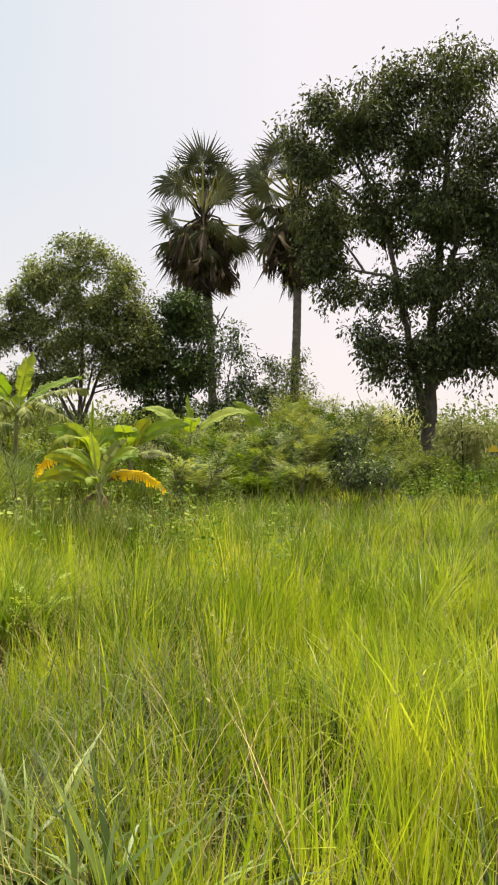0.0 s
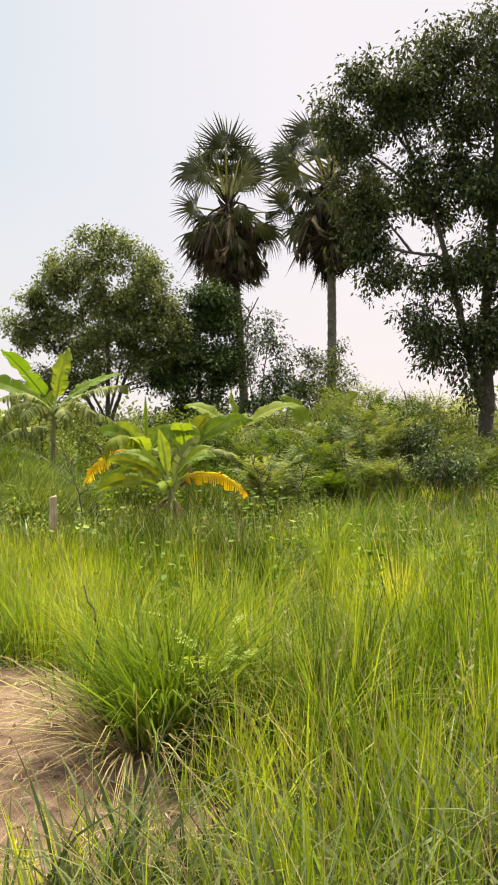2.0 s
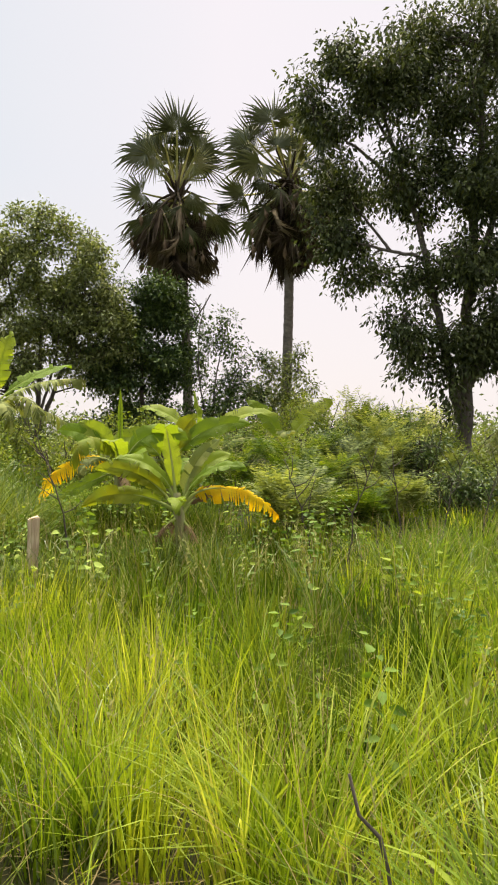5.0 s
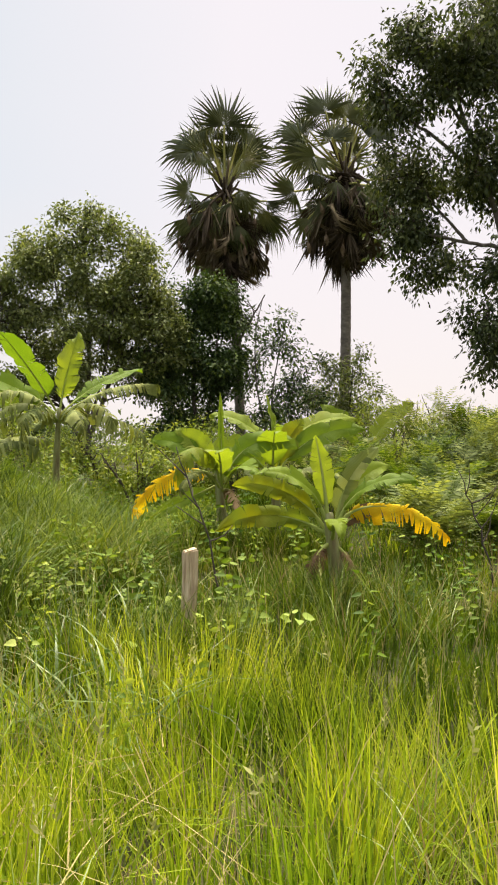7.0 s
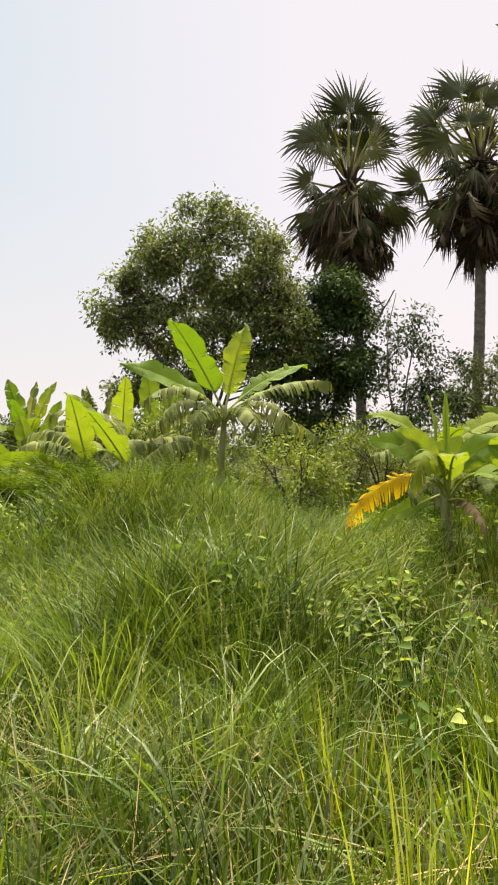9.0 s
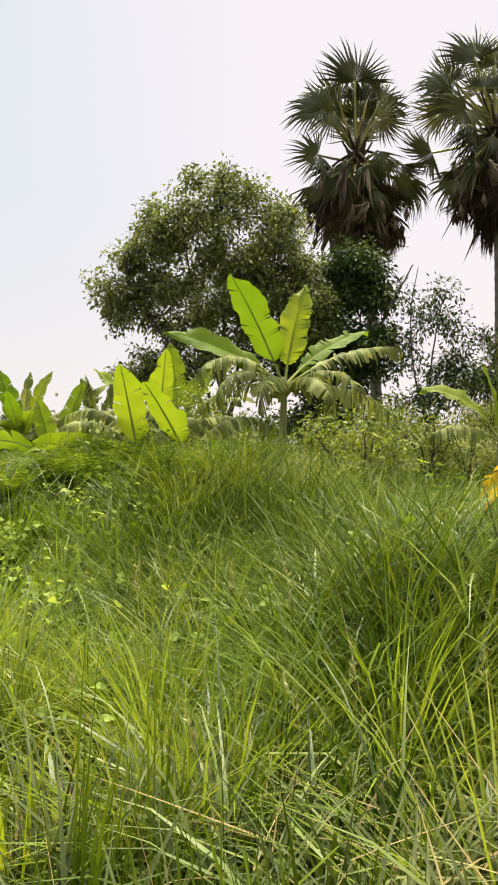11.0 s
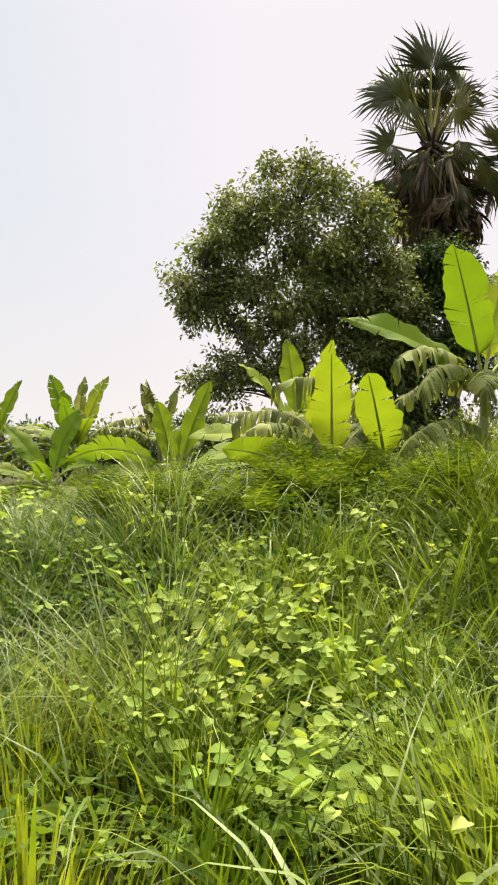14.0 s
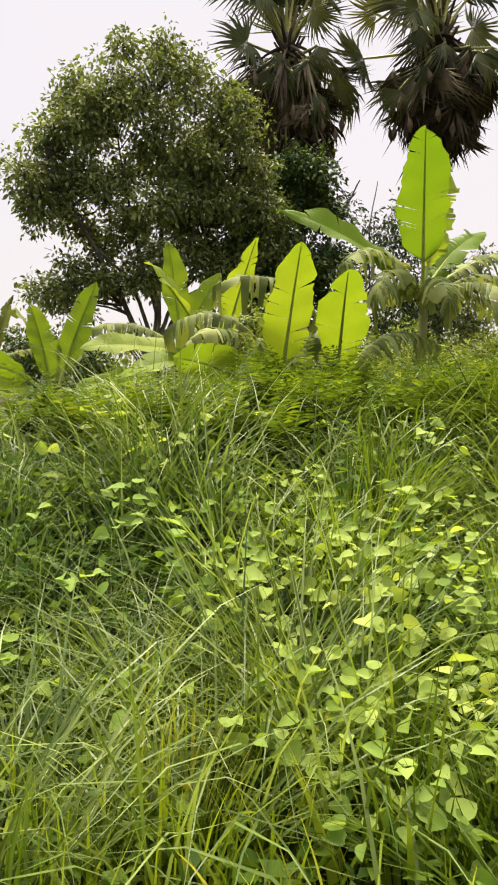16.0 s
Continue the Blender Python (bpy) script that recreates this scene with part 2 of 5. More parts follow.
M_BANANA_DEAD = foliage("banana_leaf_withered", [(0.0, (0.14, 0.09, 0.05)), (1.0, (0.26, 0.18, 0.10))], (1, 0.9, 0.6), 0.2, 0.8, 5.0, (0.6, 0.55, 0.5), 0.1, "object")
M_MIDRIB = foliage("banana_midrib", [(0.0, (0.28, 0.35, 0.08)), (1.0, (0.38, 0.43, 0.12))], (1, 1, 0.6), 0.15, 0.5, 2.0, (0.8, 0.8, 0.7), 0.2, "object")
M_STALK = foliage("palm_stalk", [(0.0, (0.2, 0.2, 0.06)), (0.5, (0.38, 0.37, 0.09)), (1.0, (0.58, 0.52, 0.14))], (1, 1, 0.6), 0.1, 0.45, 2.0, (0.8, 0.8, 0.7), 0.4, "object")
M_STEM = solid("banana_stem", [(0.3, (0.12, 0.085, 0.045)), (0.48, (0.20, 0.20, 0.08)), (0.7, (0.28, 0.31, 0.13))], (12, 12, 2), 5, 0.6, 0.3)
M_BARK = solid("grey_bark", [(0.3, (0.05, 0.04, 0.032)), (0.55, (0.11, 0.095, 0.08)), (0.75, (0.20, 0.18, 0.15))], (9, 9, 2.5), 8, 0.9, 0.6)
M_TWIG = solid("dark_twig", [(0.3, (0.04, 0.032, 0.025)), (0.7, (0.09, 0.075, 0.06))], (10, 10, 10), 4, 0.9, 0.2)
M_PALMTRUNK = solid("palm_trunk", [(0.3, (0.10, 0.085, 0.072)), (0.6, (0.20, 0.175, 0.15)), (0.75, (0.31, 0.27, 0.23))], (5, 5, 9), 8, 0.9, 0.7)
M_NEST = solid("woven_grass_nest", [(0.3, (0.08, 0.055, 0.035)), (0.7, (0.20, 0.14, 0.09))], (30, 30, 8), 5, 0.95, 0.8)
M_POST = solid("weathered_post", [(0.28, (0.20, 0.13, 0.085)), (0.5, (0.44, 0.34, 0.23)), (0.72, (0.66, 0.57, 0.42))], (22, 22, 3), 8, 0.85, 0.6)
M_SIGN = solid("yellow_sign_paint", [(0.3, (0.62, 0.45, 0.02)), (0.7, (0.75, 0.56, 0.05))], (6, 6, 6), 3, 0.5, 0.05)


def ground_material():
    m, n, l = material("earth")
    tc = n.new("ShaderNodeTexCoord")

    def noise_tex(scale, detail):
        z = n.new("ShaderNodeTexNoise")
        z.inputs["Scale"].default_value, z.inputs["Detail"].default_value = scale, detail
        l.new(tc.outputs["Object"], z.inputs["Vector"])
        return z.outputs[0]

    soil = ramp(n, [(0.3, (0.06, 0.038, 0.028)), (0.5, (0.14, 0.09, 0.066)), (0.72, (0.23, 0.16, 0.12))])
    l.new(noise_tex(5.0, 9), soil.inputs[0])
    # Earth under the grass: the dark of the gaps is put into its colour
    gap_earth = ramp(n, [(0.3, (0.02, 0.022, 0.01)), (0.5, (0.04, 0.042, 0.016)), (0.7, (0.08, 0.068, 0.035))])
    l.new(noise_tex(2.0, 8), gap_earth.inputs[0])
    bare = n.new("ShaderNodeAttribute")
    bare.attribute_name = "bare"
    add = n.new("ShaderNodeMath")
    add.operation = "MULTIPLY_ADD"
    l.new(noise_tex(7.0, 5), add.inputs[0])
    add.inputs[1].default_value = 0.8
    l.new(bare.outputs["Fac"], add.inputs[2])
    cut = ramp(n, [(0.75, (0, 0, 0)), (1.0, (1, 1, 1))])
    l.new(add.outputs[0], cut.inputs[0])
    mx = n.new("ShaderNodeMix")
    mx.data_type = "RGBA"
    l.new(cut.outputs[0], mx.inputs[0])
    l.new(gap_earth.outputs[0], mx.inputs[6])
    l.new(soil.outputs[0], mx.inputs[7])
    p = n.new("ShaderNodeBsdfPrincipled")
    p.inputs["Roughness"].default_value = 0.95
    p.inputs["Specular IOR Level"].default_value = 0.1
    l.new(mx.outputs[2], p.inputs["Base Color"])
    b = n.new("ShaderNodeBump")
    b.inputs["Strength"].default_value, b.inputs["Distance"].default_value = 0.8, 0.03
    l.new(noise_tex(16.0, 9), b.inputs["Height"])
    l.new(b.outputs[0], p.inputs["Normal"])
    o = n.new("ShaderNodeOutputMaterial")
    l.new(p.outputs[0], o.inputs[0])
    return m


M_EARTH = ground_material()


# ---- geometry helpers ----
class Geo:
    """Collects vertices and faces of one mesh."""

    def __init__(self):
        self.v, self.f, self.n = [], [], 0

    def add(self, verts, *faces):
        verts = np.asarray(verts, dtype=np.float64).reshape(-1, 3)
        for f in faces:
            f = np.asarray(f, dtype=np.int64)
            if len(f):
                self.f.append(f + self.n)
        self.v.append(verts)
        self.n += len(verts)

    def mesh(self, name, mat, smooth=False):
        me = bpy.data.meshes.new(name)
        v = np.concatenate(self.v)
        idx = np.concatenate([f.ravel() for f in self.f])
        tot = np.concatenate([np.full(len(f), f.shape[1]) for f in self.f])
        me.vertices.add(len(v))
        me.vertices.foreach_set("co", v.astype(np.float32).ravel())
        me.loops.add(len(idx))
        me.loops.foreach_set("vertex_index", idx.astype(np.int32))
        me.polygons.add(len(tot))
        me.polygons.foreach_set("loop_start", (np.cumsum(tot) - tot).astype(np.int32))
        if smooth:
            me.polygons.foreach_set("use_smooth", np.ones(len(tot), dtype=bool))
        me.update(calc_edges=True)
        me.materials.append(mat)
        return me

    def part(self, name, mat, parent=None, label="", smooth=False):
        ob = new(name, self.mesh(name, mat, smooth))
        if parent is not None:
            ob.parent = parent
        if label:
            tagged(ob, label)
        return ob


rng = np.random.default_rng(7)


def unit(a):
    return a / np.maximum(np.linalg.norm(a, axis=-1, keepdims=True), 1e-9)


def smooth01(a):
    a = np.clip(a, 0, 1)
    return a * a * (3 - 2 * a)


def add_tube(g, pts, radii, sides=8, cap=True):
    pts = np.asarray(pts, dtype=float)
    radii = np.asarray(radii, dtype=float)
    k = len(pts)
    d = unit(np.gradient(pts, axis=0))
    ref = np.array([0.0, 0.0, 1.0]) if abs(d[0][2]) < 0.8 else np.array([1.0, 0.0, 0.0])
    s = unit(np.cross(d, ref))
    u = np.cross(s, d)
    a = np.arange(sides) * 2 * np.pi / sides
    ring = pts[:, None] + radii[:, None, None] * (np.cos(a)[None, :, None] * s[:, None] + np.sin(a)[None, :, None] * u[:, None])
    i = np.arange(k - 1)[:, None] * sides
    j = np.arange(sides)[None]
    jn = (j + 1) % sides
    q = np.stack([i + j, i + jn, i + sides + jn, i + sides + j], -1).reshape(-1, 4)
    g.add(ring.reshape(-1, 3), q)
    if cap:
        top = (k - 1) * sides
        g.f.append(np.arange(top, top + sides)[None] + g.n - k * sides)


def curve_pts(ctrl, n):
    """Smooth line through the control points."""
    c = np.asarray(ctrl, dtype=float)
    if len(c) == 2:
        return c[0] + (c[1] - c[0]) * np.linspace(0, 1, n)[:, None]
    p = np.vstack([2 * c[0] - c[1], c, 2 * c[-1] - c[-2]])
    t = np.linspace(0, len(c) - 1 - 1e-6, n)
    i = t.astype(int)
    f = (t - i)[:, None]
    a, b, cc, dd = p[i], p[i + 1], p[i + 2], p[i + 3]
    return 0.5 * (2 * b + (cc - a) * f + (2 * a - 5 * b + 4 * cc - dd) * f ** 2 + (3 * b - a - 3 * cc + dd) * f ** 3)


def add_leaves(g, p, d, nrm, length, width, rich=True, sag=0.15):
    """Pointed leaves folded along the rib. p: stalk ends, d: directions, nrm: upper sides."""
    d = unit(d)
    s = unit(np.cross(d, nrm))
    u = np.cross(s, d)
    L, W = np.asarray(length)[:, None], np.asarray(width)[:, None]
    n = len(p)
    if rich:
        v = np.stack([p, p + d * L * .28 - s * W * .5 + u * W * .14, p + d * L * .66 - s * W * .4 + u * W * .08 - u * L * sag * .4, p + d * L - u * L * sag,
                      p + d * L * .66 + s * W * .4 + u * W * .08 - u * L * sag * .4, p + d * L * .28 + s * W * .5 + u * W * .14], 1)
        b = np.arange(n)[:, None] * 6
        g.add(v.reshape(-1, 3), np.concatenate([b + [0, 1, 2, 3], b + [0, 3, 4, 5]]))
    else:
        v = np.stack([p, p + d * L * .45 - s * W * .5, p + d * L - u * L * sag, p + d * L * .45 + s * W * .5], 1)
        g.add(v.reshape(-1, 3), np.arange(n)[:, None] * 4 + [0, 1, 2, 3])


def add_blades(g, base, length, width, az, tilt, bend, segs=3, twist=None):
    """Grass blades: tilt is the first angle from upright, bend what it gains to the tip (radians)."""
    n = len(base)
    if twist is None:
        twist = rng.uniform(-.9, .9, n)
    pts = [base]
    for k in range(segs):
        phi = tilt + bend * ((k + .5) / segs)
        step = np.stack([np.sin(phi) * np.cos(az), np.sin(phi) * np.sin(az), np.cos(phi)], -1)
        pts.append(pts[-1] + step * (length / segs)[:, None])
    side = np.stack([-np.sin(az + twist), np.cos(az + twist), np.zeros(n)], -1)
    rows = []
    for k in range(segs):
        w = (width * (1 - (k / segs) ** 1.6) * .5)[:, None]
        rows += [pts[k] - side * w, pts[k] + side * w]
    rows.append(pts[-1])
    m = 2 * segs + 1
    b = np.arange(n)[:, None] * m
    quads = [b + [2 * k, 2 * k + 1, 2 * k + 3, 2 * k + 2] for k in range(segs - 1)]
    g.add(np.stack(rows, 1).reshape(-1, 3), np.concatenate(quads), b + [m - 3, m - 2, m - 1])


def rand_dirs(n, up=0.0):
    v = rng.normal(size=(n, 3))
    v[:, 2] += up
    return unit(v)


def noise2(x, y, s, seed=0.0):
    """Cheap smooth plan noise in -1..1."""
    return (np.sin(x * s * 1.3 + 2.1 * np.sin(y * s * .9 + seed) + seed) + np.sin(y * s * 1.7 + 1.7 * np.sin(x * s * 1.1 + 2 * seed)) + .7 * np.sin((x - y) * s * 2.3 + seed * 3)) / 2.7


# ---- ground ----
TRACK = np.array([(0.6, -1.2), (0, 0), (-1.4, 1.9), (-2.84, 4.5), (-4.2, 5.9), (-5.5, 6.8), (-7.3, 8.7), (-8.9, 9.9), (-10.4, 11.8), (-12.5, 14.0)])


def track_distance(x, y):
    p = np.stack([x, y], -1)
    best = np.full(x.shape, 1e9)
    for a, b in zip(TRACK[:-1], TRACK[1:]):
        t = np.clip(((p - a) @ (b - a)) / ((b - a) @ (b - a)), 0, 1)
        best = np.minimum(best, np.linalg.norm(p - (a + t[..., None] * (b - a)), axis=-1))
    return best


def height(x, y):
    x, y = np.asarray(x, dtype=float), np.asarray(y, dtype=float)
    z = -0.16 * smooth01((y - 6) / 7) * smooth01((-x - 3) / 4)
    z = z + 0.66 * smooth01((y - 13.7 - .5 * smooth01((x + 7) / 2)) / 2.2) * smooth01((-x - 4.6) / 1.8)
    z = z + 0.15 * smooth01((y - 13) / 8)
    z = z + 0.42 * np.exp(-((x + 5.8) / .75) ** 2 - ((y - 11.9) / .6) ** 2)
    near = np.exp(-((x + 3) ** 2 + (y - 12) ** 2) / 900)
    return z + near * (0.05 * noise2(x, y, .8, 1.0) + 0.02 * noise2(x, y, 3.1, 2.0))


BARE = [(-3.15, 5.75, 1.0, 0.75), (-2.4, 4.55, 0.85, 0.62), (-2.8, 5.15, 0.75, 0.6), (-7.45, 11.0, 0.62, 0.4)]


def bareness(x, y):
    b = np.zeros_like(x)
    for cx, cy, rx, ry in BARE:
        r = np.hypot((x - cx) / rx, (y - cy) / ry) + .18 * noise2(x, y, 4.0, 5.0)
        b = np.maximum(b, smooth01((1.25 - r) / .5))
    return b


def axis(lo, hi, step):
    core = np.arange(lo, hi + step / 2, step)
    far = np.cumsum(step * 1.22 ** np.arange(1, 46))
    far = far[far < 2500]
    return np.concatenate([lo - far[::-1], core, hi + far])


gx, gy = axis(-16, 10, .25), axis(-3, 24, .25)
X, Y = np.meshgrid(gx, gy)
g = Geo()
nx, ny = len(gx), len(gy)
ii = (np.arange(ny - 1)[:, None] * nx + np.arange(nx - 1)[None]).ravel()
g.add(np.stack([X, Y, height(X, Y)], -1).reshape(-1, 3), np.stack([ii, ii + 1, ii + nx + 1, ii + nx], -1))
ground = g.part("ground", M_EARTH, smooth=True)
att = ground.data.attributes.new("bare", "FLOAT", "POINT")
att.data.foreach_set("value", bareness(X, Y).astype(np.float32).ravel())
tagged(ground, "earth ground, mostly overgrown, with bare reddish soil patches", "ground", kind="structure")


# ---- trees ----
def grow(name, limbs, blobs, leaf_mat, leaf_len, per_cluster, spread, label, category="tree", trunk_mat=M_BARK, droop=0.5, rich=True, gap=0.0, seed=1, aspect=0.42, sides=10, twig_r=0.018, inner=0.45, density=1.0, spray=0.34):
    """A tree or bush. limbs: (points, first radius, last radius); blobs: crown lobes (x, y, z, rx, ry, rz, clusters)."""
    global rng
    keep, rng = rng, np.random.default_rng(seed)
    base = limbs[0][0][0]
    top = new(name)
    top.location = (base[0], base[1], float(height(base[0], base[1])) - .03)
    bpos = np.array(top.location)
    skel = []
    for i, (pts, r0, r1) in enumerate(limbs):
        c = np.array(pts, dtype=float)
        if i == 0:
            c[0, 2] = bpos[2]
        q = curve_pts(c, 8 + 4 * len(c))
        q[1:] += rng.normal(size=(len(q) - 1, 3)) * r0 * .12
        t = np.linspace(0, 1, len(q))
        r = r0 + (r1 - r0) * t ** .8
        if i == 0:
            r *= 1 + .5 * np.exp(-t * 14)
        tg = Geo()
        add_tube(tg, q - bpos, r, sides if i == 0 else 7)
        tg.part("trunk" if i == 0 else "limb", trunk_mat, top, smooth=True)
        cut = 0.35 if i == 0 else 0.15
        skel.append(np.column_stack([q[t > cut], r[t > cut]]))
    skel = np.concatenate(skel)
    centres, sprays = [], []
    for bx, by, bz, rx, ry, rz, n in blobs:
        n = int(n * density)
        m = max(3, n // 7)
        d = rand_dirs(m * 2)
        rad = inner + (1 - inner) * rng.random(m * 2) ** .6
        c = np.array([bx, by, bz]) + d * rad[:, None] * [rx, ry, rz]
        nz = np.sin(c[:, 0] * 2.3 + seed) * np.sin(c[:, 1] * 2.1) + np.sin(c[:, 2] * 2.7 + 1.3 * seed) * .8
        keep_i = np.argsort(-(nz + rng.normal(size=len(c)) * (1.5 - gap)))[:m]
        c, d = c[keep_i], d[keep_i]
        sprays.append(c)
        out = unit(d + [0, 0, .2])
        k = np.repeat(np.arange(m), 7)
        along = rng.uniform(-1, 1, len(k))[:, None]
        centres.append(c[k] + out[k] * along * spray + rng.normal(size=(len(k), 3)) * [spray * .45, spray * .45, spray * .3] - np.abs(along) * [0, 0, spray * .3])
    centres, sprays = np.concatenate(centres), np.concatenate(sprays)
    tw = Geo()
    for c in sprays:
        dist = np.linalg.norm(skel[:, :3] - c, axis=1) + np.maximum(skel[:, 2] - c[2] + .2, 0) * 1.2
        s = skel[np.argmin(dist)]
        mid = (s[:3] + c) / 2 + rng.normal(size=3) * .12 + [0, 0, .15]
        q = curve_pts([s[:3], mid, c], 5)
        add_tube(tw, q - bpos, np.linspace(min(s[3] * .6, twig_r * 1.6), twig_r * .6, 5), 4, False)
    for c in centres:
        s = sprays[np.argmin(np.sum((sprays - c) ** 2, 1))]
        add_tube(tw, np.array([s, (s + c) / 2 + [0, 0, .03], c]) - bpos, [twig_r * .5, twig_r * .35, twig_r * .2], 3, False)
    tw.part("branchwork", M_TWIG, top)
    m = per_cluster
    cc = np.repeat(centres, m, 0)
    off = rng.normal(size=(len(cc), 3)) * [spread, spread, spread * .8]
    off *= np.minimum(1, 1.7 * spread / np.maximum(np.linalg.norm(off, axis=1), 1e-6))[:, None]
    p = cc + off
    d = unit(off * .8 / spread + rng.normal(size=p.shape) * .6 + [0, 0, -droop])
    nr = unit(rng.normal(size=p.shape) * .6 + [0, 0, 1.0])
    L = leaf_len * rng.uniform(.6, 1.25, len(p))
    lg = Geo()
    add_leaves(lg, p - bpos, d, nr, L, L * aspect * rng.uniform(.8, 1.2, len(p)), rich)
    lg.part("crown", leaf_mat, top)
    rng = keep
    return tagged(top, label, category)


grow("broadleaf_tree", [
    ([(5.67, 23.98, -0.15), (5.72, 23.98, 1.6), (5.94, 24.09, 5.08), (6.21, 24.2, 8.57), (6.43, 24.2, 12.06)], 0.283, 0.055),
    ([(5.61, 23.98, 1.92), (5.29, 23.98, 3.34), (4.91, 24.09, 5.19), (4.52, 24.31, 7.26), (3.82, 24.31, 9.44), (3.27, 24.31, 11.08)], 0.164, 0.033),
    ([(4.8, 24.09, 5.63), (4.47, 23.98, 6.28), (3.71, 24.2, 6.5), (2.62, 24.7, 6.9), (1.9, 25.0, 7.2)], 0.076, 0.022),
    ([(3.71, 24.2, 6.5), (3.1, 24.8, 7.6), (2.2, 25.2, 8.9)], 0.05, 0.02),
    ([(4.1, 24.31, 9.0), (3.0, 24.3, 10.6), (2.2, 24.2, 11.9)], 0.06, 0.02),
] + [
    ([(6.0, 24.09, 5.3), (6.65, 24.2, 7.48), (7.41, 24.31, 9.12), (8.07, 24.2, 10.97)], 0.131, 0.033),
    ([(5.78, 23.98, 2.69), (6.54, 23.76, 3.99), (7.41, 23.65, 5.08), (8.5, 23.54, 5.96)], 0.109, 0.022),
    ([(4.25, 24.31, 8.14), (2.83, 24.2, 9.23), (1.64, 24.2, 9.88)], 0.065, 0.022),
    ([(5.18, 23.98, 3.78), (4.58, 23.76, 4.1), (3.92, 23.54, 4.43)], 0.044, 0.013),
], [
    (6.6, 24.2, 12.3, 1.6, 1.85, 1.42, 200), (4.5, 24.2, 12.1, 1.1, 1.31, 1.09, 90), (2.6, 24.2, 11.7, .75, .9, .8, 56), (1.6, 24.3, 10.5, .5, .8, .7, 34), (3.22, 24.2, 11.3, 1.2, 1.31, 1.2, 130), (1.95, 24.31, 9.8, 0.72, 0.98, 0.87, 54), (2.6, 25.3, 8.95, 1.1, 1.38, 1.38, 110),
    (2.85, 25.07, 7.11, 1.0, 1.15, 1.03, 84), (3.2, 25.07, 6.08, 0.92, 0.92, 0.52, 36), (5.01, 24.2, 9.77, 1.85, 1.85, 1.74, 220), (7.52, 24.2, 9.23, 1.85, 1.96, 2.18, 250), (3.82, 23.54, 4.43, 0.82, 0.87, 0.87, 52),
    (6.0, 23.54, 6.28, 1.2, 1.42, 1.2, 100)] + [(7.41, 23.54, 5.08, 1.53, 1.53, 1.31, 130), (4.25, 23.54, 3.34, 0.65, 0.65, 0.65, 34), (5.01, 23.44, 2.79, 0.55, 0.55, 0.65, 26), (6.43, 23.44, 3.67, 0.98, 0.87, 0.76, 50),
    (9.37, 24.2, 10.53, 1.85, 1.96, 2.07, 150), (9.81, 24.2, 7.05, 1.85, 1.85, 2.18, 130), (3.92, 24.63, 8.46, 1.2, 1.31, 1.2, 90), (5.01, 23.54, 5.74, 0.98, 0.98, 0.87, 80), (5.34, 23.33, 4.1, 0.87, 0.87, 0.76, 60),
    (6.98, 23.33, 4.65, 1.2, 1.09, 0.87, 90), (8.07, 23.54, 3.78, 1.2, 1.09, 0.76, 80), (5.78, 23.54, 7.7, 1.31, 1.31, 0.98, 100), (7.85, 23.76, 7.05, 1.42, 1.42, 1.09, 110)],
    M_BIG, .17, 20, .2, "tall dark-leaved broadleaf tree with pale grey forked trunk", droop=.9, gap=1.1, seed=3, density=1.6, inner=.1, spray=.42, rich=False)

def dome_lobes(cx, cy, cz, rx, ry, rz, count, size, clusters, seed, floor=-.55):
    """Many small crown lobes spread through a dome, with gaps between them."""
    r = np.random.default_rng(seed)
    got = []
    while len(got) < count:
        best, far = None, -1
        for k in range(12):
            d = r.normal(size=3)
            d /= np.linalg.norm(d)
            if d[2] < floor:
                continue
            p = d * r.uniform(.35, .95)
            gap = min([np.linalg.norm(p - q) for q in got] or [9])
            if gap > far:
                best, far = p, gap
        got.append(best)
    return [(cx + p[0] * rx, cy + p[1] * ry, cz + p[2] * rz, size * r.uniform(.75, 1.3), size * r.uniform(.75, 1.2), size * r.uniform(.4, .62), int(clusters * r.uniform(.6, 1.3))) for p in got]


